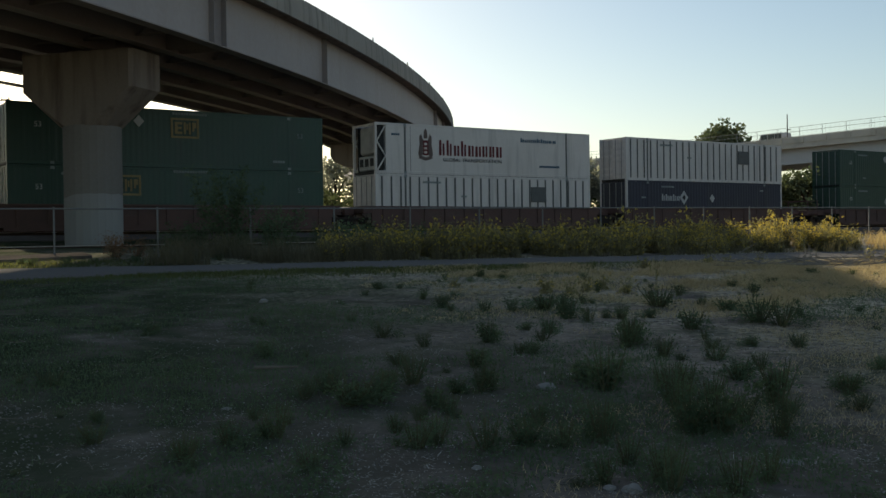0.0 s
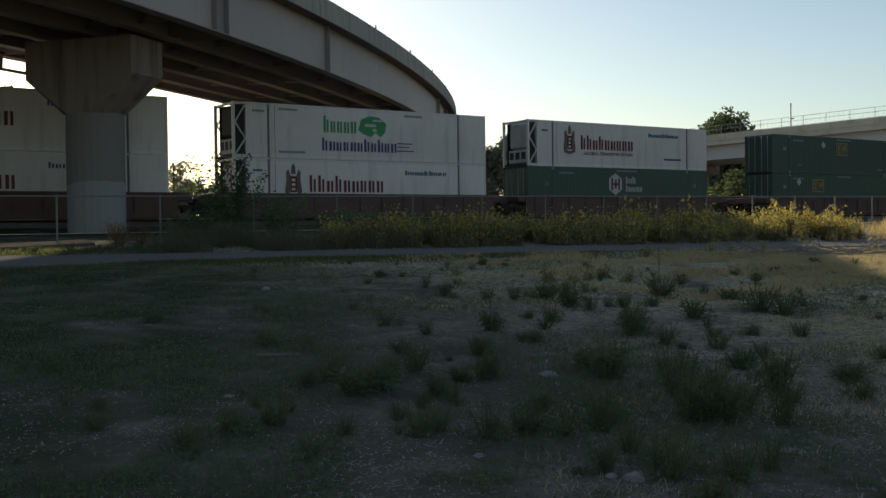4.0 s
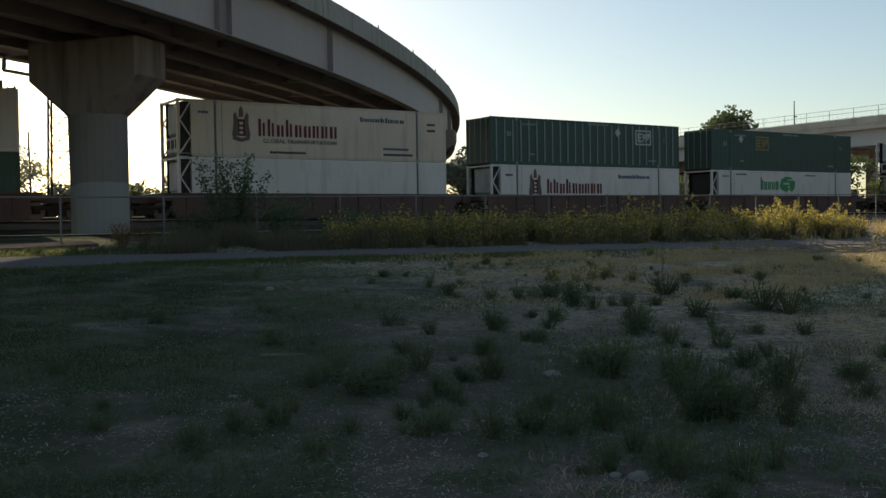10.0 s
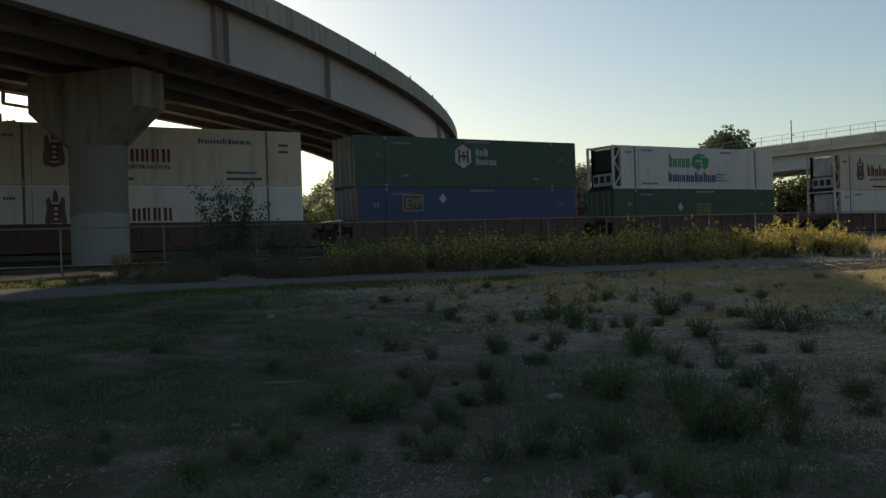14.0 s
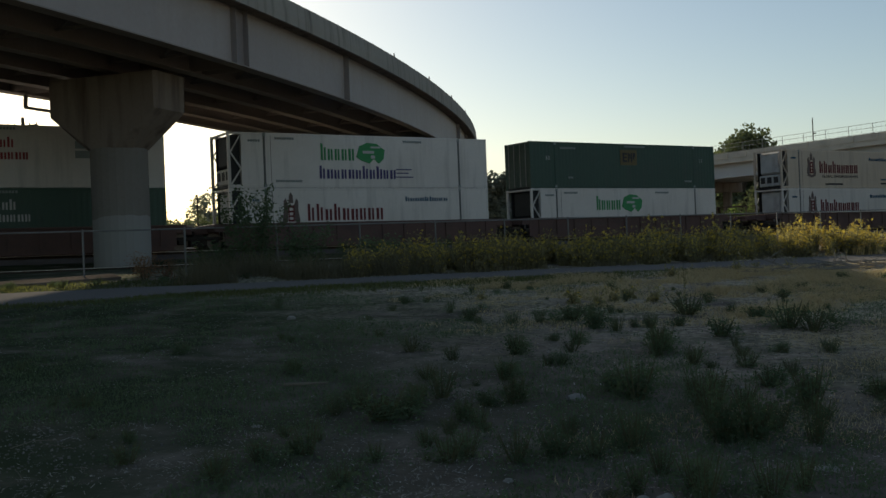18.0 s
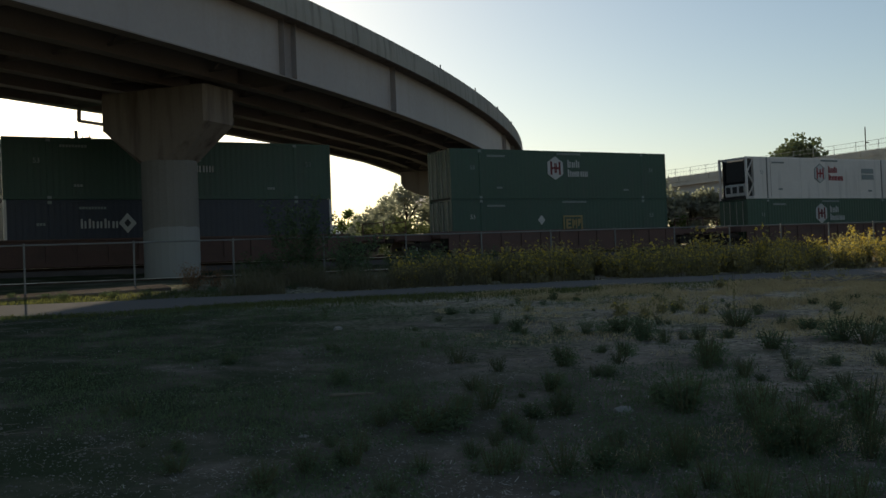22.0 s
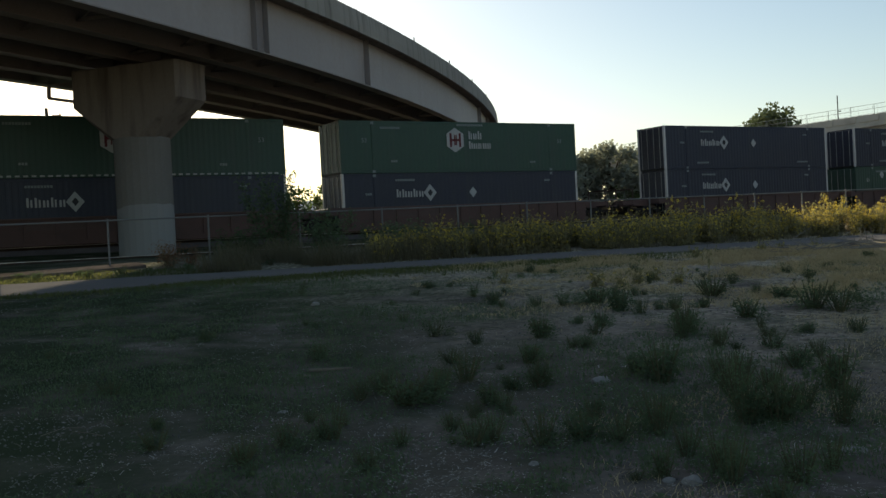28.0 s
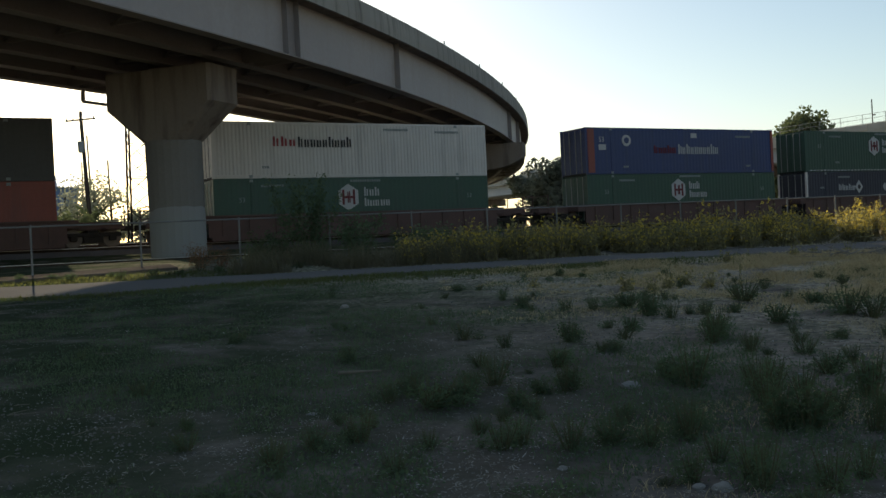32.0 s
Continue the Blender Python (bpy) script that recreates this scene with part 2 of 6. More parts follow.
# ---- ground ----
def axis(lo, hi, near, fine, grow):
    out, v, d = [near], near, fine
    while v < hi:
        v += d
        d *= grow
        out.append(v)
    v, d = near, fine
    while v > lo:
        v -= d
        d *= grow
        out.insert(0, v)
    return out


def ground_material():
    m = surface("field_soil", (0.25, 0.208, 0.168), 0.95, other=(0.088, 0.073, 0.06), big=0.7, fine=16, amount=0.8, bump=0.9)
    n, l = m.node_tree.nodes, m.node_tree.links
    b = n["Principled BSDF"]
    col = b.inputs["Base Color"].links[0].from_socket
    tc = n.new("ShaderNodeTexCoord")

    def layer(col, scale, lo, hi, color, amount, kind="NOISE"):
        if kind == "NOISE":
            t = n.new("ShaderNodeTexNoise")
            t.inputs["Detail"].default_value = 6
            src = t.outputs["Fac"]
        else:
            t = n.new("ShaderNodeTexVoronoi")
            src = t.outputs["Distance"]
        t.inputs["Scale"].default_value = scale
        l.new(tc.outputs["Object"], t.inputs["Vector"])
        r = n.new("ShaderNodeMapRange")
        r.inputs["From Min"].default_value, r.inputs["From Max"].default_value = lo, hi
        r.inputs["To Max"].default_value = amount
        l.new(src, r.inputs["Value"])
        x = n.new("ShaderNodeMix")
        x.data_type = "RGBA"
        l.new(r.outputs["Result"], x.inputs["Factor"])
        l.new(col, x.inputs["A"])
        x.inputs["B"].default_value = (*color, 1)
        return x.outputs["Result"], r

    col, _ = layer(col, 0.32, 0.5, 0.66, (0.055, 0.072, 0.035), 0.7)      # low green growth
    col, _ = layer(col, 2.6, 0.5, 0.64, (0.075, 0.08, 0.045), 0.6)
    # dry matted straw in patches, thicker towards the path and the open side of the field
    sep = n.new("ShaderNodeSeparateXYZ")
    l.new(tc.outputs["Object"], sep.inputs[0])

    def calc(op, a, b, c=None, clamp=False):
        q = n.new("ShaderNodeMath")
        q.operation, q.use_clamp = op, clamp
        for sock, v in zip(q.inputs, (a, b, c)):
            if v is None:
                continue
            if hasattr(v, "links"):
                l.new(v, sock)
            else:
                sock.default_value = v
        return q.outputs[0]
    mat = calc("MULTIPLY_ADD", sep.outputs["X"], -0.2, 0.3, True)
    col, r = layer(col, 1.1, 0.3, 0.55, (0.045, 0.058, 0.03), 0.92)
    l.new(calc("MULTIPLY", r.outputs["Result"], mat), col.node.inputs["Factor"])
    dry = calc("MULTIPLY_ADD", sep.outputs["X"], 0.1, -0.75)
    dry = calc("MULTIPLY_ADD", sep.outputs["Y"], 0.07, dry, True)
    beyond = calc("MULTIPLY_ADD", sep.outputs["X"], -0.28, sep.outputs["Y"])
    dry = calc("MULTIPLY", dry, calc("MULTIPLY_ADD", beyond, -0.2, 8.0, True))      # ends at the tracks
    patch = n.new("ShaderNodeTexNoise")
    patch.inputs["Scale"].default_value, patch.inputs["Detail"].default_value = 0.8, 7
    l.new(tc.outputs["Object"], patch.inputs["Vector"])
    dry = calc("MULTIPLY", dry, calc("MULTIPLY_ADD", patch.outputs["Fac"], 4.5, -1.4, True))
    col, r = layer(col, 9.0, 0.34, 0.66, (0.6, 0.51, 0.36), 0.95)
    l.new(calc("MULTIPLY", r.outputs["Result"], dry), col.node.inputs["Factor"])
    col, _ = layer(col, 38.0, 0.2, 0.06, (0.24, 0.22, 0.18), 0.35, "VORONOI")  # pale chips
    l.new(col, b.inputs["Base Color"])
    return m


def make_ground():
    xs = axis(-900, 900, 0.0, 0.12, 1.024)
    ys = axis(-300, 1600, 7.0, 0.11, 1.024)
    vs = [(x, y, ground_z(x, y)) for y in ys for x in xs]
    w = len(xs)
    fs = [(j * w + i, j * w + i + 1, (j + 1) * w + i + 1, (j + 1) * w + i) for j in range(len(ys) - 1) for i in range(w - 1)]
    ob = new("ground", mesh_from("ground", vs, fs, ground_material(), True))
    tagged(ob, "dry weedy field of soil, chips and straw", "ground", kind="structure")


make_ground()


def ribbon(name, pts, half, lift, material, thick=0.06, cross=5, flat=False):
    """A strip of the given half width that follows the ground along pts."""
    vs, fs = [], []
    n = len(pts)
    w = cross + 2
    for i, (x, y) in enumerate(pts):
        a, b = Vector(pts[max(i - 1, 0)]), Vector(pts[min(i + 1, n - 1)])
        t = (b - a).normalized()
        side = Vector((t.y, -t.x))
        for j in range(w):
            o = -half + 2 * half * (min(max(j - 1, 0), cross - 1)) / (cross - 1)
            q = Vector((x, y)) + side * o
            z = (ground_z(x, y) if flat else ground_z(q.x, q.y)) + lift
            if j in (0, w - 1):
                z -= thick + 0.1
            vs.append((q.x, q.y, z))
    for i in range(n - 1):
        for j in range(w - 1):
            fs.append((i * w + j, (i + 1) * w + j, (i + 1) * w + j + 1, i * w + j + 1))
    return new(name, mesh_from(name, vs, fs, material, False))


# the asphalt path: nearly level across the view
PATH_LINE = []
for i in range(0, 141):
    px = -70 + i
    PATH_LINE.append((px, 28.35 + 0.28 * px + (0.012 * (px - 10) ** 2 if px > 10 else 0) - 0.004 * max(0, -px - 8) ** 2 * 0.3))
path = ribbon("path", PATH_LINE, 1.35, 0.035, M["asphalt"])
tagged(path, "narrow grey asphalt footpath across the field", "path", kind="structure")

# ---- tracks ----
M["ballast"] = surface("ballast", (0.17, 0.145, 0.138), 0.95, other=(0.09, 0.077, 0.073), big=0.8, fine=16, amount=0.9, bump=1.0, dirt=(0.06, 0.05, 0.045))


M["ballast_pale"] = surface("dusty_gravel", (0.17, 0.14, 0.115), 0.95, other=(0.08, 0.066, 0.055), big=0.8, fine=25, amount=0.9, bump=0.8)


def track(name, p, rail_z, label):
    """Ballast bed, ties and two rails along the line p, as one track."""
    root = empty(name, pose(*along(0, p, rail_z), 0, 0, 33.9))
    tagged(root, label, "railway track", kind="structure")
    prof = [(-3.8, -1.15), (-1.9, -0.16), (1.9, -0.16), (3.8, -1.15)]
    vs, fs = [], []
    ss = list(range(-170, 331, 2))
    for s in ss:
        for y, z in prof:
            vs.append((s, y + 0.12 * noise.noise((s * 0.7, y, p)), z + 0.03 * noise.noise((s * 0.9, y, p + 9))))
    for i in range(len(ss) - 1):
        for j in range(3):
            fs.append((i * 4 + j, (i + 1) * 4 + j, (i + 1) * 4 + j + 1, i * 4 + j + 1))
    part("ballast_bed", mesh_from("ballast_bed", vs, fs, M["ballast"]), None, root, "dark crushed-stone ballast")
    for y in (-0.755, 0.755):
        b = bmesh.new()
        head = part("rail_head", hull("rail_head", [[(x, y + dy, dz) for dy, dz in ((-0.036, -0.03), (-0.036, -0.014), (-0.012, -0.003), (0.012, -0.003), (0.036, -0.014), (0.036, -0.03))] for x in (-170, 330)], M["rail"]), None, root, "worn shiny rail head")
        box(b, -170, 330, y - 0.034, y + 0.034, -0.06, -0.0305)
        box(b, -170, 330, y - 0.01, y + 0.01, -0.15, -0.0602)
        box(b, -170, 330, y - 0.07, y + 0.07, -0.175, -0.15)
        part("rail", b, M["rail_rust"], root, "rusty steel rail")
    tie = boxed(-0.12, 0.12, -1.3, 1.3, -0.3, -0.176, 0.015)
    me = bpy.data.meshes.new("tie")
    tie.to_mesh(me)
    tie.free()
    me.materials.append(M["timber"])
    for i in range(130):
        o = part("tie", me, None, root)
        o.location = (-45 + i * 0.56, 0, 0)


track("main_track", TRACK_P, RAIL_Z, "ballasted main railway track under the train")
track("far_track", 58.6, 2.33, "ballasted second track behind the train")
track("siding_track", SIDING_P, 1.47, "ballasted siding track with worn rails beside the pier")

# ---- fence along the path ----
FENCE_P = 30.85


def make_fence():
    root = empty("pipe_fence", pose(0, 0, 0))
    tagged(root, "low galvanised pipe fence with slim posts beside the path", "fence")
    s0, sp = -11.3 * CT + 29.6 * ST, 3.05
    pts = []
    for k in range(-9, 40):
        q = along(s0 + k * sp, FENCE_P)
        base = ground_z(q.x, q.y)
        top = 2.58 + 0.017 * k
        pts.append((q, base, top))
        b = rod(bmesh.new(), (q.x, q.y, base - 0.15), (q.x, q.y, top + 0.02), 0.03, seg=10)
        bmesh.ops.create_icosphere(b, subdivisions=1, radius=0.036, matrix=Matrix.Translation((q.x, q.y, top + 0.03)))
        part("post", b, M["fence"], root)
    for (q0, b0, t0), (q1, b1, t1) in zip(pts, pts[1:]):
        part("top_rail", rod(bmesh.new(), (q0.x, q0.y, t0), (q1.x, q1.y, t1), 0.024), M["fence"], root)


make_fence()
kerb_pts = [tuple(along(s, FENCE_P - 0.25).xy) for s in range(-60, 9)]
kerb = ribbon("kerb", kerb_pts, 0.5, 0.08, M["ballast_pale"])
tagged(kerb, "dusty gravel strip under the fence", "kerb", kind="structure")

# ---- the overpass, curving to the left ----
SOFFIT, SLAB, TOP = 9.8, 12.3, 13.36
HEAD = radians(24.35)
BEND_Y, BEND_R = 18.95, 217.2


def edge(u):
    """Point of the deck's outer edge u metres along it, and the heading there (to the right of +y)."""
    ax, ay = -11.1, 34.2
    ub = (BEND_Y - ay) / math.cos(HEAD)
    if u <= ub:
        return Vector((ax + u * math.sin(HEAD), ay + u * math.cos(HEAD))), HEAD
    x0, y0 = ax + ub * math.sin(HEAD), ay + ub * math.cos(HEAD)
    a = (u - ub) / BEND_R
    cx, cy = x0 - BEND_R * math.cos(HEAD), y0 + BEND_R * math.sin(HEAD)
    h = HEAD - a
    return Vector((cx + BEND_R * math.cos(h), cy - BEND_R * math.sin(h))), h


def deck(u, off, z):
    """World point: u along, off metres inwards from the outer edge; the deck narrows as it goes."""
    e, h = edge(u)
    off = off if off < 0.9 else 0.9 + (off - 0.9) * (1 - 0.0058 * (max(-10.0, min(u, 45.0)) - 6))
    return Vector((e.x - off * math.cos(h), e.y + off * math.sin(h), z))


def sweep(name, prof, us, material):
    """A closed profile of (off, z) drawn along the deck."""
    return hull(name, [[deck(u, o, z) for o, z in prof] for u in us], material)


US = [-75 + 3.0 * i for i in range(69)]
WIDTH = 14.2
GIRDERS = [0.81, 3.45, 6.05, 8.6, 11.1, 13.42]


def make_overpass():
    root = empty("overpass")
    tagged(root, "curved highway overpass of steel girders with concrete parapets", "bridge", kind="structure")
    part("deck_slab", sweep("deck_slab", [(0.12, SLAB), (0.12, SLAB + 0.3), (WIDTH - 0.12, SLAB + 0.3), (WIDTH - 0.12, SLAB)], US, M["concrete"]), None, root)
    part("parapet", sweep("parapet", [(0.0, SLAB - 0.06), (0.0, SLAB + 0.38), (0.06, TOP), (0.3, TOP), (0.42, SLAB + 0.303), (0.117, SLAB + 0.303), (0.117, SLAB - 0.06)], US, M["parapet"]), None, root,
         "weathered concrete parapet")
    W = WIDTH
    part("parapet", sweep("parapet", [(W, SLAB - 0.06), (W, SLAB + 0.38), (W - 0.06, TOP), (W - 0.3, TOP), (W - 0.42, SLAB + 0.303), (W - 0.117, SLAB + 0.303), (W - 0.117, SLAB - 0.06)], US, M["parapet"]), None, root,
         "weathered concrete parapet")
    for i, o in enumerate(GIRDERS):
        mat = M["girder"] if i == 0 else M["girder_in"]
        lab = "grey painted plate girder" if i == 0 else "dark brown-grey plate girder"
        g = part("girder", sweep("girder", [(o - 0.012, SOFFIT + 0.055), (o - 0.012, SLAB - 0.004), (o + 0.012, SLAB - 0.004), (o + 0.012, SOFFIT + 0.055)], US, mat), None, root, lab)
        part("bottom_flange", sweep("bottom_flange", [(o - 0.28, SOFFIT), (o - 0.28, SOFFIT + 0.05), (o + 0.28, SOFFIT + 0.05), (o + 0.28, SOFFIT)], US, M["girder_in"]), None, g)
    # outer stiffeners on the visible girder: doubled over the piers, single between
    for u, pair in STIFF:
        b = bmesh.new()
        plates_at = [(-0.5, 0.04, 0.54, 0.797), (0.5, 0.04, 0.54, 0.797), (0.0, 1.0, 0.775, 0.797)] if pair else [(0.0, 0.05, 0.5, 0.797)]
        for du, w, o0, o1 in plates_at:
            v = [deck(u + du + sgn * w / 2, o, z) for z in (SOFFIT + 0.055, SLAB - 0.01) for sgn, o in ((-1, o0), (1, o0), (1, o1), (-1, o1))]
            vs = [b.verts.new(p) for p in v]
            for f in ((0, 1, 2, 3), (4, 5, 6, 7), (0, 1, 5, 4), (1, 2, 6, 5), (2, 3, 7, 6), (3, 0, 4, 7)):
                b.faces.new([vs[k] for k in f])
        bmesh.ops.recalc_face_normals(b, faces=b.faces)
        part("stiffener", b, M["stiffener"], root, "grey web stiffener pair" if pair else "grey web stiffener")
    # cross frames between the girders
    u = -30.0
    while u < 110:
        for o0, o1 in zip(GIRDERS, GIRDERS[1:]):
            b = bmesh.new()
            lo, hi = SOFFIT + 0.35, SLAB - 0.35
            beam(b, deck(u, o0 + 0.02, lo), deck(u, o1 - 0.02, lo), 0.1, 0.1)
            beam(b, deck(u, o0 + 0.02, hi), deck(u, o1 - 0.02, hi), 0.1, 0.1)
            beam(b, deck(u, o0 + 0.02, lo), deck(u, o1 - 0.02, hi), 0.08, 0.08)
            beam(b, deck(u + 0.09, o0 + 0.02, hi), deck(u + 0.09, o1 - 0.02, lo), 0.08, 0.08)
            part("cross_frame", b, M["girder_in"], root)
        u += 6.2
    # drain pipe bracket at the inner edge, by the near pier
    b = bmesh.new()
    beam(b, DRAIN[0], DRAIN[1], 0.14, 0.14)
    beam(b, DRAIN[1], DRAIN[2], 0.14, 0.14)
    part("drain_pipe", b, M["girder_in"], root, "dark pipe loop under the deck")
    # lamp bolts on the parapet
    for u in (28, 37, 46, 55, 64, 73):
        q = deck(u, 0.18, TOP)
        part("parapet_reflector", rod(bmesh.new(), (q.x, q.y, TOP - 0.02), (q.x, q.y, TOP + 0.28), 0.05, 0.04), M["galv"], root)


STIFF = [(9.1, True), (20.8, False), (53.0, False), (61.3, True)]
DRAIN = [(-19.32, 44.6, 9.22), (-19.35, 44.6, 8.66), (-18.07, 44.2, 8.38)]
make_overpass()

M["patched"] = surface("patched_concrete", (0.215, 0.195, 0.175), 0.85, other=(0.155, 0.14, 0.125), big=0.4, fine=9, dirt=(0.16, 0.15, 0.13), dirt_scale=0.6)


def paint_over(m, z_top):
    """A coat of pale grey paint up to a ragged line, over old scribbles."""
    n, l = m.node_tree.nodes, m.node_tree.links
    b = n["Principled BSDF"]
    col = b.inputs["Base Color"].links[0].from_socket
    tc, sep, no = n.new("ShaderNodeTexCoord"), n.new("ShaderNodeSeparateXYZ"), n.new("ShaderNodeTexNoise")
    no.inputs["Scale"].default_value = 0.9
    l.new(tc.outputs["Object"], sep.inputs[0])
    l.new(tc.outputs["Object"], no.inputs["Vector"])
    ad = n.new("ShaderNodeMath")
    ad.operation = "MULTIPLY_ADD"
    l.new(no.outputs["Fac"], ad.inputs[0])
    ad.inputs[1].default_value = 0.7
    l.new(sep.outputs["Z"], ad.inputs[2])
    r = n.new("ShaderNodeMapRange")
    r.inputs["From Min"].default_value, r.inputs["From Max"].default_value = z_top + 0.36, z_top + 0.33
    l.new(ad.outputs[0], r.inputs["Value"])
    x = n.new("ShaderNodeMix")
    x.data_type = "RGBA"
    l.new(r.outputs["Result"], x.inputs["Factor"])
    l.new(col, x.inputs["A"])
    x.inputs["B"].default_value = (0.27, 0.262, 0.25, 1)
    l.new(x.outputs["Result"], b.inputs["Base Color"])


paint_over(M["patched"], 2.2)


def pier(center, head, base, col_w, col_d, cap_w, cap_t, z_cap, z_neck, z_side, label, round_end=False):
    """Column and hammerhead cap; local x runs across the bridge."""
    root = empty("bridge_pier", pose(center[0], center[1], base, 0, 0, -math.degrees(head)))
    tagged(root, label, "bridge pier", kind="structure")

    def oct_loop(w, d, z, c):
        w, d = w / 2, d / 2
        return [(-w + c, -d, z), (w - c, -d, z), (w, -d + c, z), (w, d - c, z), (w - c, d, z), (-w + c, d, z), (-w, d - c, z), (-w, -d + c, z)]
    zc, zn, zs = z_cap - base, z_neck - base, z_side - base
    def ring(z):
        return [(col_w / 2 * math.cos(k * math.pi / 12), col_d / 2 * math.sin(k * math.pi / 12), z) for k in range(24)]
    part("column", hull("column", [ring(-0.3), ring(zn + 0.02)], M["patched"]), None, root, "concrete column, lower part painted over in pale grey")
    loops = [oct_loop(col_w * 0.92, col_d * 0.92, zn, 0.5)]
    if round_end:
        for k in range(1, 7):
            a = k / 6 * math.pi / 2
            loops.append(oct_loop(col_w + (cap_w - col_w) * math.sin(a), cap_t, zn + (zs - zn) * (1 - math.cos(a)), 0.12))
    else:
        loops.append(oct_loop(cap_w, cap_t, zs, 0.12))
    loops.append(oct_loop(cap_w, cap_t, zc, 0.12))
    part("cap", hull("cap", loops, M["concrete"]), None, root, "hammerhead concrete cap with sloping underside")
    for i in range(5):
        o = -cap_w / 2 + cap_w * (i + 0.5) / 5
        part("bearing", boxed(o - 0.25, o + 0.25, -0.3, 0.3, zc, zc + 0.1, 0.02), M["girder_in"], root)
    return root


pier((-14.85, 43.4), radians(17.5), 1.4, 2.4, 2.4, 5.4, 2.2, 9.5, 6.45, 7.95, "massive concrete bridge pier with hammerhead cap")
pier((-4.3, 86.5), radians(5), 1.4, 3.0, 2.4, 10.0, 2.4, 9.5, 7.35, 8.6, "concrete bridge pier with wide rounded cap behind the train", True)

# steel cross beam over the near pier
b = bmesh.new()
for du in (-0.5, 0.5):
    vs = [b.verts.new(deck(9.9 + du + t, o, z)) for z in (SOFFIT + 0.06, SLAB - 0.02) for t, o in ((-0.02, 0.83), (0.02, 0.83), (0.02, 13.4), (-0.02, 13.4))]
    for f in ((0, 1, 2, 3), (4, 5, 6, 7), (0, 1, 5, 4), (1, 2, 6, 5), (2, 3, 7, 6), (3, 0, 4, 7)):
        b.faces.new([vs[k] for k in f])
bmesh.ops.recalc_face_normals(b, faces=b.faces)
part("cross_beam", b, M["girder_in"], bpy.data.objects["overpass"], "dark steel cross beam over the pier")

# ---- the far viaduct, behind the train to the right ----
FAR_A, FAR_B = Vector((66.0, 72.5)), Vector((-17.5, 205.5))   # s = 0 at the first


def make_viaduct():
    root = empty("viaduct")
    tagged(root, "pale concrete viaduct with mesh railing far behind the train", "bridge", kind="structure")
    d = (FAR_B - FAR_A).normalized()
    nrm = Vector((-d.y, d.x))            # towards the camera side
    if nrm.dot(FAR_A) > 0:
        nrm = -nrm
    L = (FAR_B - FAR_A).length

    def pt(s, o, z):
        q = FAR_A + d * s - nrm * o
        return (q.x, q.y, z)

    def bar(s0, s1, prof):
        return [[pt(s, o, z) for o, z in prof] for s in (s0, s1)]
    top = 12.3
    part("barrier", hull("barrier", bar(-70, L, [(0, top - 1.0), (0, top), (0.25, top), (0.25, top - 1.0)]), M["barrier"]), None, root, "pale concrete barrier")
    part("deck_slab", hull("deck_slab", bar(-70, L, [(-0.15, top - 1.3), (-0.15, top - 1.004), (11, top - 1.004), (11, top - 1.3)]), M["barrier"]), None, root)
    for o in (0.8, 4, 7, 10):
        part("girder", hull("girder", bar(-70, L, [(o, top - 3.0), (o, top - 1.304), (o + 0.3, top - 1.304), (o + 0.3, top - 3.0)]), M["pale_girder"]), None, root, "pale grey girder")
    for k in range(-10, int(L / 3.0)):
        a, c = k * 3.0 + 0.35, k * 3.0 + 2.8
        part("barrier_panel", hull("barrier_panel", bar(a, c, [(-0.1, top - 0.72), (-0.1, top - 0.12), (-0.003, top - 0.12), (-0.003, top - 0.72)]), M["barrier"]), None, root)
    s = 1.0
    while s < L:
        part("railing_post", rod(bmesh.new(), pt(s, 0.12, top), pt(s, 0.12, top + 1.1), 0.03), M["galv"], root)
        s += 3.0
    for z in (0.06, 0.6, 1.08):
        part("railing_bar", rod(bmesh.new(), pt(-70, 0.12, top + z), pt(L, 0.12, top + z), 0.02), M["galv"], root)
    mesh = bmesh.new()
    for k in range(int(L / 0.6)):
        rod(mesh, pt(k * 0.6, 0.12, top + 0.1), pt(k * 0.6, 0.12, top + 1.06), 0.008, seg=3)
    part("railing_mesh", mesh, M["galv"], root, kind="stuff")
    for s in (22, 47, 72, 97, 122, 147):
        q = FAR_A + d * s - nrm * 5.5
        a = math.degrees(math.atan2(d.y, d.x))
        b = bmesh.new()
        mm = pose(q.x, q.y, 0, 0, 0, a)
        box(b, -0.8, 0.8, -5.3, 5.3, top - 4.3, top - 3.004, 0.05, m=mm)
        part("pier_cap", b, M["concrete"], root)
        for o in (-3.2, 3.2):
            w = mm @ Vector((0, o, 0))
            part("column", rod(bmesh.new(), (w.x, w.y, 1.0), (w.x, w.y, top - 4.3), 0.6, seg=16), M["concrete"], root)
    q = FAR_A + d * 51.0 - nrm * 0.5
    lp = empty("sign_pole", pose(q.x, q.y, top))
    tagged(lp, "thin dark pole on the far viaduct", "pole")
    part("shaft", rod(bmesh.new(), (0, 0, -0.9), (0, 0, 2.7), 0.07, 0.06), M["pole_wood"], lp)
    part("bracket", boxed(-0.05, 0.35, -0.04, 0.04, 0.9, 1.0), M["pole_wood"], lp)


make_viaduct()


# ---- the train ----
L53, WID, HGT = 16.15, 2.6, 2.9
FLOOR_Z = 0.245


def plates(rects, y=-1.312, depth=0.012):
    """Thin painted shapes on the near side: (x0, x1, z0, z1) in metres from the left end and the floor."""
    b = bmesh.new()
    for x0, x1, z0, z1 in rects:
        box(b, x0 - L53 / 2, x1 - L53 / 2, y - depth, y + 0.02, z0, z1)
    return b


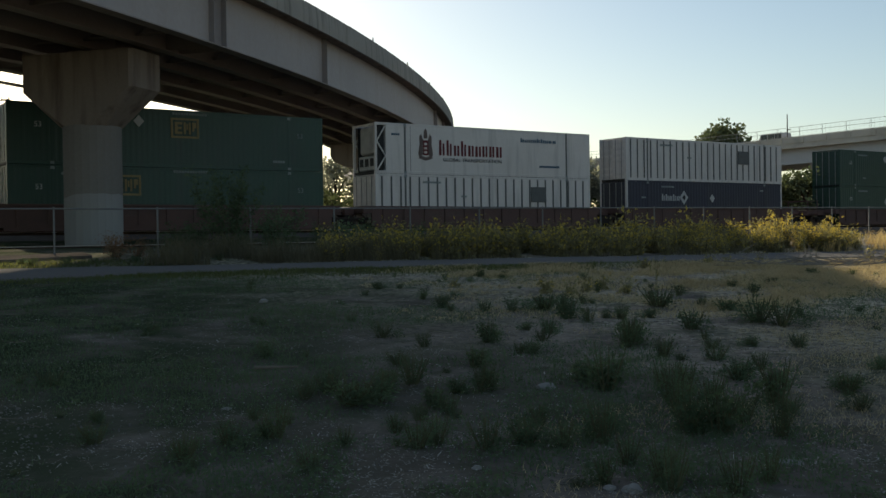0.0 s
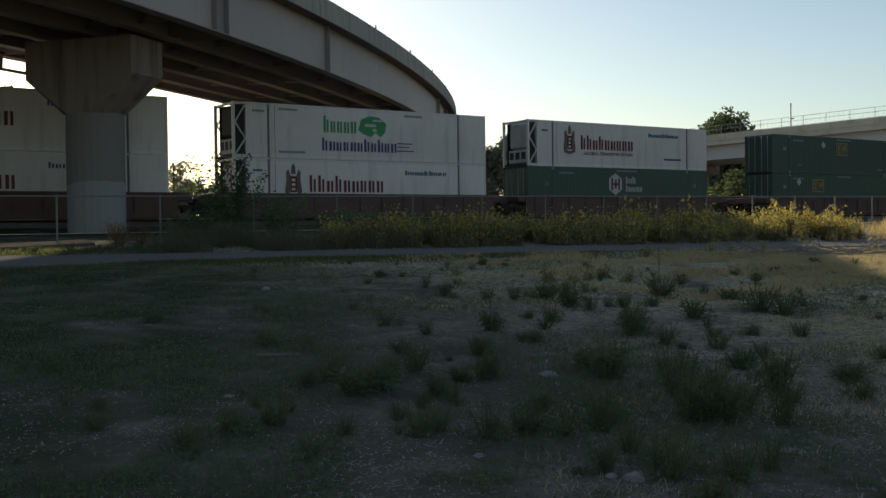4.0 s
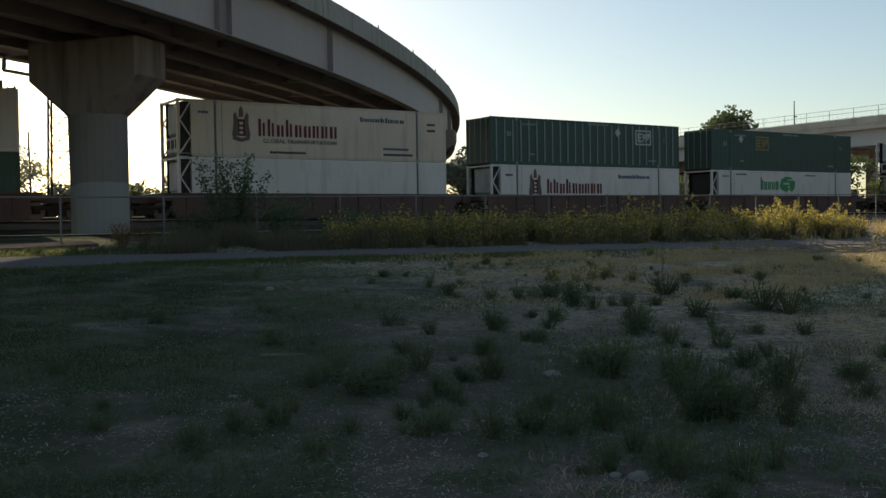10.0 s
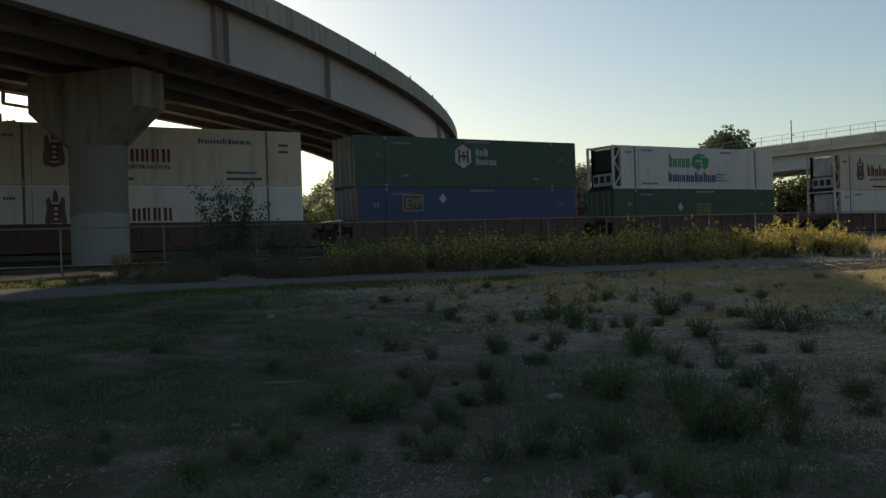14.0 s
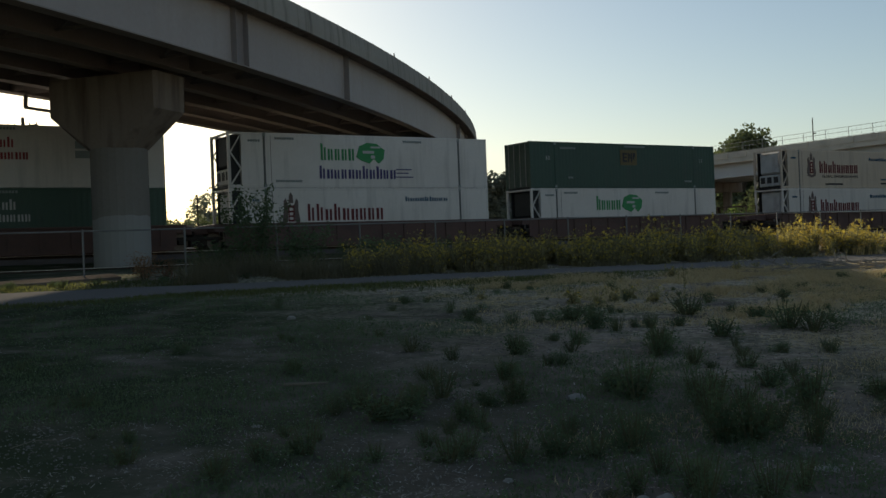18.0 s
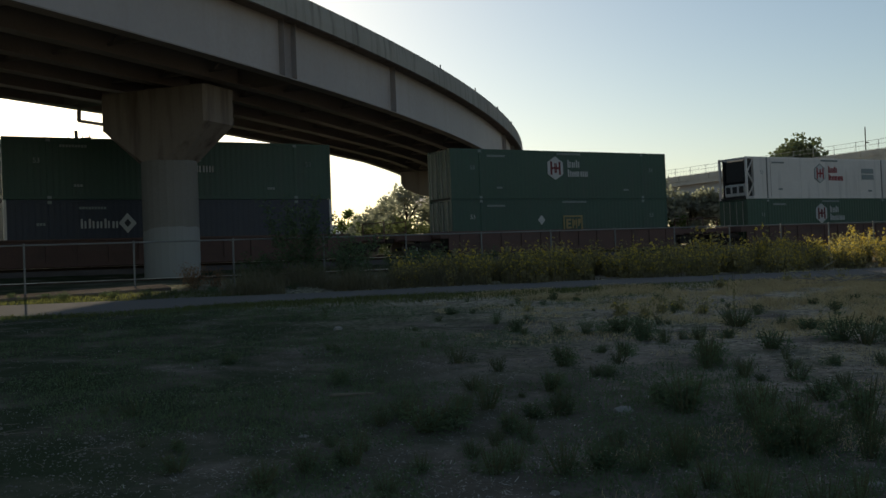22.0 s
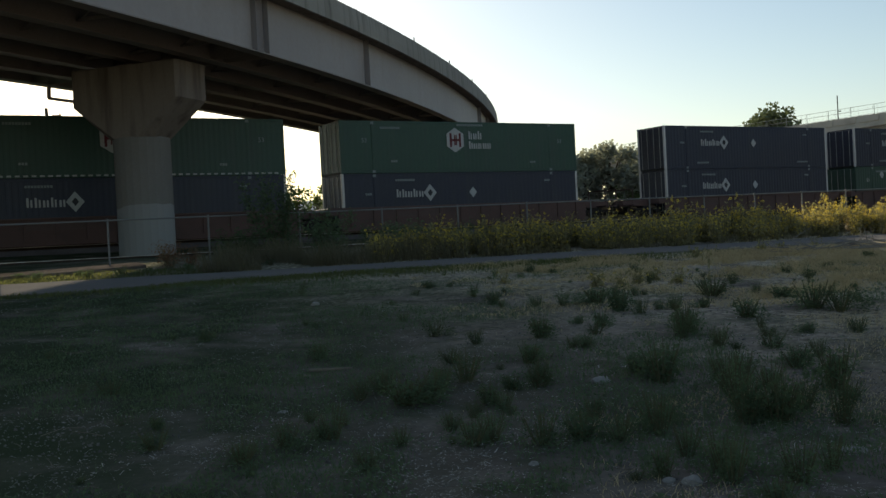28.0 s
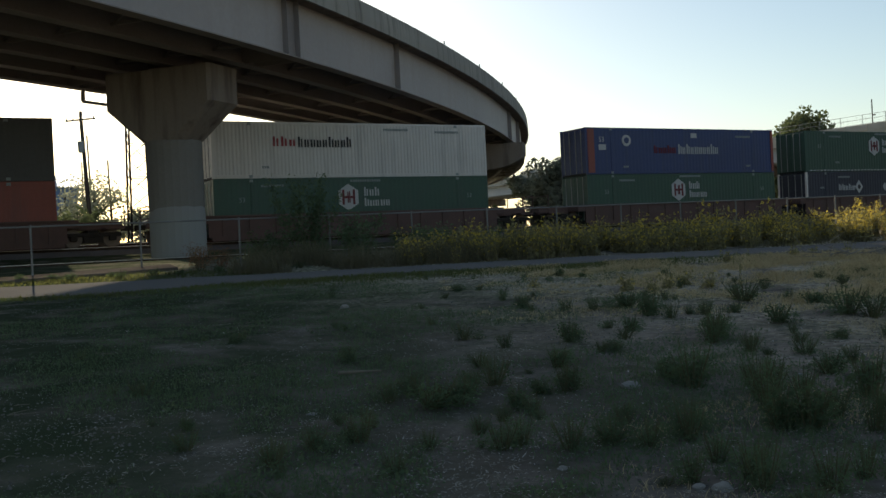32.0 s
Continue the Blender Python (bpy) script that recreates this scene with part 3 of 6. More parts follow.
def poly_plate(pts, y=-1.312, depth=0.012):
    b = bmesh.new()
    f = [b.verts.new((x - L53 / 2, y - depth, z)) for x, z in pts]
    g = [b.verts.new((x - L53 / 2, y + 0.02, z)) for x, z in pts]
    b.faces.new(f)
    b.faces.new(list(reversed(g)))
    for i in range(len(f)):
        j = (i + 1) % len(f)
        b.faces.new((f[i], g[i], g[j], f[j]))
    bmesh.ops.recalc_face_normals(b, faces=b.faces)
    return b


def word(x0, x1, z0, z1, n, seed=0):
    """A row of n plain pairs of bars, one pair for each letter."""
    rnd = random.Random(seed)
    w = (x1 - x0) / n
    out = []
    for i in range(n):
        a, c = x0 + (i + 0.12) * w, x0 + (i + rnd.uniform(0.76, 0.9)) * w
        top = z0 + (z1 - z0) * (1.0 if i == 0 else rnd.choice((0.68, 0.72, 0.72, 1.0)))
        m = (c - a) * 0.34
        out.append([(a, a + m * 1.15, z0, top), (c - m * 0.95, c, z0, min(top, z0 + (z1 - z0) * 0.78))])
    return out


TEXTS = {}


def lettering(words, size):
    key = (words, size)
    if key not in TEXTS:
        cu = bpy.data.curves.new("lettering", "FONT")
        cu.body, cu.size, cu.extrude, cu.align_x = words, size, 0.004, "LEFT"
        ob = bpy.data.objects.new("lettering", cu)
        scene.collection.objects.link(ob)
        dg = bpy.context.evaluated_depsgraph_get()
        TEXTS[key] = bpy.data.meshes.new_from_object(ob.evaluated_get(dg))
        bpy.data.objects.remove(ob)
    return TEXTS[key].copy()


def letter_part(words, x, z, size, ink, root, width=None):
    me = lettering(words, size)
    me.materials.clear()
    me.materials.append(M[ink])
    ob = part("lettering", me, None, root)
    ob.location = (x - L53 / 2, -1.318, z)
    ob.rotation_euler = (radians(90), 0, 0)
    if width:
        got = max(v.co.x for v in me.vertices) - min(v.co.x for v in me.vertices)
        for v in me.vertices:
            v.co.x *= width / got
    return ob


def corrugated(y, out, x0, x1, z0, z1, pitch, deep):
    """A wall of trapezoid ribs; out is -1 on the near side."""
    vs, fs = [], []
    n = max(2, int(round((x1 - x0) / pitch)))
    step_x = (x1 - x0) / n
    prof = []
    for i in range(n):
        a = x0 + i * step_x
        prof += [(a, 0), (a + 0.36 * step_x, 0), (a + 0.5 * step_x, 1), (a + 0.86 * step_x, 1)]
    prof.append((x1, 0))
    for x, k in prof:
        yy = y - out * deep * k
        vs += [(x, yy, z0), (x, yy, z1)]
    for i in range(len(prof) - 1):
        f = (2 * i, 2 * i + 2, 2 * i + 3, 2 * i + 1)
        fs.append(f if out < 0 else tuple(reversed(f)))
    return vs, fs


def container(kind, paint, label, wall="flute", post=None, reefer=False):
    """A 53-foot container; its origin lies under the middle of its floor."""
    root = empty("shipping_container")
    tagged(root, label, "shipping container", "containers of the freight train")
    h, hw = L53 / 2, WID / 2
    body, pm = M[paint], M[post or paint]
    x_left = -h + (0.72 if reefer else 0.12)
    pitch, deep = {"flute": (0.28, 0.009), "fine": (0.2, 0.02), "rib": (0.62, 0.0), "plain": (1.25, 0.0)}[wall]
    for y, out in ((-hw + 0.012, -1), (hw - 0.012, 1)):
        if deep:
            vs, fs = corrugated(y, out, x_left, h - 0.12, 0.16, HGT - 0.12, pitch, deep)
            part("side_wall", mesh_from("side_wall", vs, fs, body), None, root)
        else:
            part("side_wall", boxed(x_left, h - 0.12, min(y, y - out * 0.05), max(y, y - out * 0.05), 0.16, HGT - 0.12), body, root)
        part("top_rail", boxed(-h + 0.12, h - 0.12, min(y + out * 0.012, y - out * 0.08), max(y + out * 0.012, y - out * 0.08), HGT - 0.13, HGT - 0.01, 0.01), body, root)
        part("bottom_rail", boxed(-h + 0.12, h - 0.12, min(y + out * 0.012, y - out * 0.1), max(y + out * 0.012, y - out * 0.1), 0.0, 0.17, 0.01), body, root)
        for x in (-h, h - 0.14):
            part("corner_post", boxed(x, x + 0.14, min(y + out * 0.012, y - out * 0.14), max(y + out * 0.012, y - out * 0.14), 0.0, HGT, 0.012), pm, root)
        for x in (-h + 2.0, h - 2.0):
            part("support_post", boxed(x - 0.06, x + 0.06, min(y + out * 0.016, y - out * 0.07), max(y + out * 0.016, y - out * 0.07), 0.02, HGT - 0.02, 0.008), M["seam"] if wall in ("plain", "rib") else body, root)
            for z in (0.02, HGT - 0.2):
                part("corner_casting", boxed(x - 0.1, x + 0.1, min(y + out * 0.02, y - out * 0.1), max(y + out * 0.02, y - out * 0.1), z, z + 0.16, 0.015), M["dim_ink"], root)
        if wall == "rib":
            for i in range(25):
                x = x_left + 0.3 + i * (h - 0.3 - x_left) / 25
                part("rib", boxed(x - 0.05, x + 0.05, min(y + out * 0.01, y + out * 0.035), max(y + out * 0.01, y + out * 0.035), 0.18, HGT - 0.14), M["seam"] if paint == "white" else M["dim_ink"], root)
        if wall == "plain":
            part("seam", boxed(-h + 2.35, -h + 2.375, min(y, y + out * 0.006), max(y, y + out * 0.006), 0.18, HGT - 0.14), M["seam"], root)
    part("roof", boxed(x_left, h - 0.04, -hw + 0.02, hw - 0.02, HGT - 0.06, HGT - 0.004), body, root)
    part("floor", boxed(-h + 0.05, h - 0.05, -hw + 0.03, hw - 0.03, 0.02, 0.14), M["grille"], root)
    part("end_wall", boxed(h - 0.1, h - 0.04, -hw + 0.13, hw - 0.13, 0.1, HGT - 0.06), body, root)
    if reefer:
        part("bulkhead", boxed(x_left, x_left + 0.08, -hw + 0.03, hw - 0.03, 0.14, HGT - 0.06), body, root)
        pale = kind.startswith("crown") or kind == "blank"
        g = part("cooling_unit", boxed(-h + 0.2, x_left - 0.01, -0.95, 0.95, 0.2, 1.05, 0.06), M["unit_grey"], root, "grey cooling machinery in the open frame")
        part("air_duct", boxed(-h + 0.26, x_left - 0.01, -0.92, 0.92, 1.12, 2.76, 0.12), M["unit_grey"] if pale else M["grille"], root, "pale rounded air duct" if pale else "dark recessed air duct")
        for y0 in (-0.8, -0.2, 0.4):
            part("grille", boxed(-h + 0.185, -h + 0.199, y0, y0 + 0.4, 0.45, 0.9), M["grille"], g)
        part("fuel_tank", rod(bmesh.new(), (-h + 0.45, -0.98, 0.3), (-h + 0.45, 0.98, 0.3), 0.16, seg=14), M["grille"], root)
        for y in (-hw + 0.2, hw - 0.24):
            part("side_screen", boxed(-h + 0.24, x_left - 0.005, y, y + 0.04, 0.16, HGT - 0.14), M["grille"], root, "dark screen behind the end frame")
        fr = bmesh.new()
        for y in (-hw + 0.06, hw - 0.06):
            for z0, z1 in ((0.16, 1.0), (1.84, 1.0), (1.84, 2.74)):
                beam(fr, (-h + 0.15, y, z0), (x_left, y, z1), 0.07, 0.07)
            beam(fr, (-h + 0.1, y, HGT - 0.08), (x_left, y, HGT - 0.08), 0.1, 0.1)
            beam(fr, (-h + 0.1, y, 0.08), (x_left, y, 0.08), 0.12, 0.12)
        beam(fr, (-h + 0.07, -hw + 0.1, HGT - 0.08), (-h + 0.07, hw - 0.1, HGT - 0.08), 0.1, 0.1)
        part("end_frame", fr, body, root)
    else:
        for y0, y1 in ((-hw + 0.13, -0.01), (0.01, hw - 0.13)):
            d = part("door", boxed(-h + 0.02, -h + 0.07, y0, y1, 0.1, HGT - 0.1, 0.01), body, root)
            for i in range(6):
                z = 0.35 + i * 0.42
                part("door_rib", boxed(-h + 0.0, -h + 0.019, y0 + 0.06, y1 - 0.06, z, z + 0.16), body, d)
            for yy in (y0 + 0.3, y1 - 0.3):
                part("lock_rod", rod(bmesh.new(), (-h - 0.02, yy, 0.12), (-h - 0.02, yy, HGT - 0.12), 0.022), M["galv"], d)
    mark(kind, root)
    return root


def logo(name, bm, ink, root, label=""):
    """bm: one shape, or a word as a list of letters."""
    if isinstance(bm, list):
        for one in bm:
            part(name, plates(one), M[ink], root, label)
        return None
    ob = part(name, bm, M[ink], root, label)
    if name in ("emblem_mark", "emblem_cut", "speed_lines", "notice", "crest_shield", "fine_print", "dash_strip"):
        tagged(ob, kind="stuff")
    return ob


def crest(x, root, ink="crest_ink"):
    """A coat of arms: a crest on top, two supporters and a barred shield."""
    logo("crest", poly_plate([(x - 0.13, 2.1), (x - 0.1, 2.5), (x, 2.68), (x + 0.1, 2.5), (x + 0.13, 2.1)]), ink, root, "dark heraldic crest shape")
    for sg in (-1, 1):
        logo("crest", poly_plate([(x + sg * a, z) for a, z in ((0.2, 1.15), (0.18, 2.0), (0.3, 2.35), (0.42, 2.2), (0.4, 1.75), (0.5, 1.2), (0.42, 0.95))]), ink, root, "dark heraldic supporter shape")
    logo("crest", poly_plate([(x - 0.5, 0.95), (x, 0.8), (x + 0.5, 0.95), (x + 0.3, 1.08), (x, 1.0), (x - 0.3, 1.08)]), ink, root, "dark heraldic scroll shape")
    c = plates([(x - 0.17, x + 0.17, 1.12, 1.22), (x - 0.17, x + 0.17, 1.36, 1.46), (x - 0.17, x + 0.17, 1.6, 1.7), (x - 0.17, x + 0.17, 1.85, 1.98),
                (x - 0.17, x - 0.11, 1.22, 1.85), (x + 0.11, x + 0.17, 1.22, 1.85)], -1.324)
    logo("crest_shield", c, "red_ink", root)


def diamond(x, z, r, root, ink="white_ink"):
    logo("placard", poly_plate([(x - r, z), (x, z - r * 1.15), (x + r, z), (x, z + r * 1.15)]), ink, root, "small diamond placard")


def hexagon(x, z, r, ink, root):
    return logo("emblem", poly_plate([(x + r * math.sin(a), z + 1.08 * r * math.cos(a)) for a in [k * math.pi / 3 for k in range(6)]]), ink, root, "hexagonal emblem")


def fine_print(root, ink, spots):
    logo("fine_print", plates([(x + 0.14 * k, x + 0.14 * k + 0.1, z, z + 0.12) for x, z, w in spots for k in range(max(3, int(w / 0.14)))]), ink, root, "illegible rows of small markings")


def mark(kind, root):
    if kind.startswith("crown"):
        crest(3.4, root)
        logo("wordmark", (word(4.3, 9.0, 1.15, 2.05, 9, 4)), "red_ink", root, "dark red wordmark shapes")
        logo("wordmark", (word(10.4, 13.3, 2.15, 2.42, 9, 5)), "teal_ink", root, "thin blue-grey wordmark shapes")
        fine_print(root, "teal_ink", [(11.9, 0.62, 1.7), (1.1, 2.2, 0.6)])
        if "line" in kind:
            letter_part("GLOBAL TRANSPORTATION", 4.6, 0.8, 0.3, "black_ink", root, 4.3)
        if "tail" in kind:
            fine_print(root, "black_ink", [(14.85, 2.1, 0.7), (14.85, 1.75, 0.7), (11.9, 0.3, 2.0), (5.0, 0.25, 2.2)])
    elif kind.startswith("cat"):
        logo("wordmark", (word(5.2, 7.3, 1.5, 2.4, 5, 7)), "green_ink", root, "green wordmark shapes")
        logo("emblem", poly_plate([(7.4, 1.7), (7.6, 2.3), (8.1, 2.5), (8.7, 2.45), (9.2, 2.1), (9.1, 1.6), (8.8, 1.35), (8.5, 1.6), (8.2, 1.35), (7.7, 1.5)]), "green_ink", root, "green cat-head emblem shape")
        logo("emblem_cut", plates([(7.8, 8.5, 1.9, 2.05), (8.3, 8.9, 2.2, 2.3), (8.3, 8.55, 1.62, 1.8)], -1.324), "white_ink", root)
        if "words" in kind:
            logo("wordmark", (word(5.1, 9.9, 0.5, 1.2, 11, 8)), "violet_ink", root, "violet wordmark shapes")
            logo("speed_lines", plates([(9.9, 10.9, 1.0, 1.06), (9.9, 10.7, 0.8, 0.86), (9.9, 11.0, 0.58, 0.64)]), "violet_ink", root)
        fine_print(root, "dim_ink", [(1.1, 2.4, 0.8), (2.6, 2.55, 1.2), (2.6, 0.3, 1.6), (10.4, 2.55, 1.4)])
    elif kind.startswith("box"):
        x = {"box_mid": 7.7, "box_front": 4.7, "box_gold": 7.4, "box_low": 7.8, "box_right": 12.0, "box_blue": 3.0}[kind]
        z0 = 1.5 if kind != "box_low" else 0.9
        ink = "gold_ink" if kind in ("box_gold", "box_blue", "box_mid", "box_front", "box_low") else "white_ink"
        if kind == "box_gold":
            logo("emblem_panel", plates([(x, x + 1.45, z0, z0 + 1.0)]), "faded_gold_ink", root, "faded gold emblem panel")
        else:
            logo("emblem_panel", plates([(x, x + 1.45, z0, z0 + 0.1), (x, x + 1.45, z0 + 0.9, z0 + 1.0), (x, x + 0.1, z0 + 0.1, z0 + 0.9), (x + 1.35, x + 1.45, z0 + 0.1, z0 + 0.9)]), ink, root, "rectangular emblem outline")
        mark_ink = "black_ink" if kind == "box_gold" else ink
        logo("emblem_mark", plates([(x + 0.2, x + 0.34, z0 + 0.2, z0 + 0.8), (x + 0.34, x + 0.58, z0 + 0.2, z0 + 0.32), (x + 0.34, x + 0.54, z0 + 0.45, z0 + 0.56), (x + 0.34, x + 0.58, z0 + 0.68, z0 + 0.8),
                                    (x + 0.66, x + 0.76, z0 + 0.2, z0 + 0.8), (x + 0.8, x + 0.88, z0 + 0.42, z0 + 0.72), (x + 0.92, x + 1.02, z0 + 0.2, z0 + 0.8),
                                    (x + 1.1, x + 1.2, z0 + 0.35, z0 + 0.8), (x + 1.2, x + 1.3, z0 + 0.52, z0 + 0.8)], -1.324), mark_ink, root)
        if kind != "box_gold":
            diamond(x - 1.6 if x > 4 else 5.8, z0 + 0.75, 0.26, root)
        letter_part("53", 1.2 if kind != "box_blue" else 1.1, 1.75, 0.36, "white_ink", root)
        letter_part("53", 14.6, 1.75, 0.36, "dim_ink", root)
        fine_print(root, "dim_ink", [(2.4, 2.45, 1.3), (3.0, 0.6, 0.35), (7.8, 2.66, 1.9), (13.2, 0.4, 0.8)])
    elif kind.startswith("hex"):
        red = kind == "hex_white"
        if kind == "hex_dash":
            logo("dash_strip", plates([(0.4 + 0.36 * k, 0.4 + 0.36 * k + 0.2, 0.05, 0.13) for k in range(43)], -1.318), "white_ink", root, "row of white dashes along the bottom rail")
            kind = "hex"
        z0 = {"hex": 1.85, "hex_white": 1.8, "hex_low": 1.75}[kind]
        hexagon(7.35, z0, 0.66, "dim_ink" if red else "white_ink", root)
        if red:
            logo("emblem_inner", poly_plate([(7.35 + 0.58 * math.sin(a), z0 + 0.62 * math.cos(a)) for a in [k * math.pi / 3 for k in range(6)]], -1.324), "white_ink", root)
        logo("emblem_mark", plates([(6.98, 7.1, z0 - 0.4, z0 + 0.4), (7.6, 7.72, z0 - 0.4, z0 + 0.4), (7.28, 7.34, z0 - 0.3, z0 + 0.3), (7.38, 7.44, z0 - 0.3, z0 + 0.3), (7.1, 7.6, z0 - 0.06, z0 + 0.06)], -1.336),
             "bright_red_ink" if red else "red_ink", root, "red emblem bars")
        ink = "bright_red_ink" if red else "white_ink"
        logo("wordmark", (word(8.25, 9.2, z0 + 0.05, z0 + 0.52, 3, 3)), ink, root, "wordmark shapes")
        logo("wordmark", (word(8.25, 9.85, z0 - 0.5, z0 - 0.05, 5, 2)), ink, root, "wordmark shapes")
        letter_part("53", 1.3, 1.7, 0.34, "dim_ink", root)
        letter_part("53", 14.7, 1.7, 0.34, "dim_ink", root)
        fine_print(root, "dim_ink", [(2.5, 2.45, 1.3), (3.1, 0.6, 0.3), (7.5, 2.66, 1.9), (12.6, 0.5, 0.3)])
        if red:
            logo("notice", plates([(11.9, 13.2, 1.4, 1.75), (11.9, 13.2, 1.85, 2.2)]), "dim_ink", root, "pale green notice panel")
    elif kind.startswith("lux"):
        logo("wordmark", (word(3.3, 5.1, 1.55, 2.0, 5, 11)), "white_ink", root, "white wordmark shapes")
        diamond(5.5, 1.78, 0.42, root)
        logo("emblem_cut", poly_plate([(5.33, 1.78), (5.5, 1.58), (5.67, 1.78), (5.5, 1.98)], -1.324), "black_ink", root)
        diamond(8.4, 1.75, 0.26, root)
        fine_print(root, "dim_ink", [(3.3, 2.45, 1.3), (1.4, 1.7, 0.3), (2.9, 0.35, 1.2), (12.9, 0.35, 1.2), (13.6, 2.3, 0.3)])
    elif kind == "stack":
        logo("wordmark", (word(5.4, 7.3, 1.3, 1.8, 5, 21)), "red_ink", root, "dark red wordmark shapes")
        logo("wordmark", (word(7.45, 11.0, 1.25, 1.9, 10, 22)), "white_ink", root, "white wordmark shapes")
        letter_part("53", 1.0, 2.0, 0.45, "white_ink", root)
        logo("notice", plates([(1.0, 1.55, 1.5, 1.85), (8.6, 9.1, 2.3, 2.6)]), "white_ink", root)
        logo("emblem", poly_plate([(3.2 + 0.36 * math.sin(a), 2.1 + 0.36 * math.cos(a)) for a in [k * math.pi / 6 for k in range(12)]]), "white_ink", root, "round white emblem")
        logo("emblem_cut", poly_plate([(3.2 + 0.2 * math.sin(a), 2.1 + 0.2 * math.cos(a)) for a in [k * math.pi / 6 for k in range(12)]], -1.324), "blue", root)
        for x0, x1 in ((0.15, 0.65), (15.9, 16.12)):
            logo("end_stripe", plates([(x0, x1, 0.1, 2.8)]), "orange", root, "orange-red stripe")
        fine_print(root, "dim_ink", [(12.6, 2.35, 1.5), (2.9, 0.4, 0.4), (13.5, 0.4, 0.3)])
    elif kind == "cross":
        logo("wordmark", (word(3.2, 4.55, 1.65, 2.15, 3, 31)), "bright_red_ink", root, "red wordmark shapes")
        logo("wordmark", (word(4.6, 7.7, 1.6, 2.15, 9, 32)), "black_ink", root, "black wordmark shapes")
        fine_print(root, "dim_ink", [(2.6, 0.5, 0.5), (9.6, 2.5, 1.6), (12.8, 2.4, 1.6)])
    elif kind == "ribbed":
        logo("vent", plates([(11.2, 12.4, 1.35, 2.3)], -1.345), "seam", root, "dark square panel")
        fine_print(root, "dim_ink", [(3.2, 2.4, 1.3), (5.9, 1.6, 0.5)])
    elif kind == "blank":
        fine_print(root, "dim_ink", [(1.2, 2.3, 0.6), (2.6, 2.5, 1.0)])


def bogie_parts(car, x):
    for dx in (-0.89, 0.89):
        part("axle", rod(bmesh.new(), (x + dx, -0.9, 0.42), (x + dx, 0.9, 0.42), 0.08), M["bogie"], car)
        for y in (-0.755, 0.755):
            b = rod(bmesh.new(), (x + dx, y - 0.065, 0.42), (x + dx, y + 0.065, 0.42), 0.42, seg=24)
            rod(b, (x + dx, y + (0.07 if y < 0 else -0.1), 0.42), (x + dx, y + (0.1 if y < 0 else -0.07), 0.42), 0.45, seg=24)
            part("wheel", b, M["wheel"], car, "worn steel wheel")
    for y in (-1.0, 1.0):
        b = bmesh.new()
        box(b, x - 1.3, x + 1.3, y - 0.09, y + 0.09, 0.5, 0.68, 0.03)
        box(b, x - 0.45, x + 0.45, y - 0.1, y + 0.1, 0.2, 0.5, 0.03)
        for dx in (-0.89, 0.89):
            box(b, x + dx - 0.16, x + dx + 0.16, y - 0.12, y + 0.12, 0.3, 0.56, 0.03)
        part("side_frame", b, M["bogie"], car)
    part("bolster", boxed(x - 0.25, x + 0.25, -1.0, 1.0, 0.55, 0.8, 0.03), M["bogie"], car)


def well_car(paint, front, back, label):
    """A stack-well car; front and back say how its ends stand: 'joint' (shared bogie) or 'end'."""
    root = empty("well_car")
    tagged(root, label, "rail car", "well cars of the freight train")
    for y, o in ((-1.46, -1), (1.46, 1)):
        b = bmesh.new()
        box(b, -8.45, 8.45, y - 0.05, y + 0.05, 0.2, 1.2)
        box(b, -8.45, 8.45, y - 0.12, y + 0.12, 1.2, 1.3, 0.01)
        box(b, -8.3, 8.3, y - 0.1, y + 0.1, 0.03, 0.2)
        part("side_sill", b, M[paint], root)
        for i in range(12):
            x = -7.7 + i * 1.4
            part("sill_stake", boxed(x - 0.06, x + 0.06, min(y + o * 0.05, y + o * 0.12), max(y + o * 0.05, y + o * 0.12), 0.29, 1.199), M[paint], root)
        part("marking", boxed(-5.0, -2.2, y + o * 0.055 - 0.004, y + o * 0.055 + 0.004, 0.72, 1.0), M["faded_ink"], root, "faded painted marking")
    part("well_floor", boxed(-8.3, 8.3, -1.4, 1.4, 0.13, 0.24), M["bogie"], root)
    for sgn, how in ((1, front), (-1, back)):
        ext = 9.6 if how == "joint" else 11.2
        b = bmesh.new()
        box(b, min(sgn * 8.45, sgn * ext), max(sgn * 8.45, sgn * ext), -0.45, 0.45, 0.82, 1.2, 0.02)
        box(b, min(sgn * 8.45, sgn * 9.0), max(sgn * 8.45, sgn * 9.0), -1.5, 1.5, 0.9, 1.3, 0.02)
        part("end_platform", b, M[paint], root)
        part("draft_rod", boxed(min(sgn * ext, sgn * (ext + 0.5)), max(sgn * ext, sgn * (ext + 0.5)), -0.12, 0.12, 0.75, 1.0, 0.02), M["bogie"], root)
        if how == "end":
            fr = bmesh.new()
            x = sgn * (ext - 0.1)
            for y in (-1.35, 1.35):
                beam(fr, (x, y, 0.9), (x, y, 1.95), 0.05, 0.05)
            for z in (1.3, 1.9):
                beam(fr, (x, -1.35, z), (x, 1.35, z), 0.05, 0.05)
            box(fr, min(x, x - sgn * 0.9), max(x, x - sgn * 0.9), -1.4, 1.4, 0.84, 0.92)
            part("end_railing", fr, M[paint], root)
            bogie_parts(root, sgn * 9.7)
        elif sgn < 0:
            bogie_parts(root, -9.7)
    return root


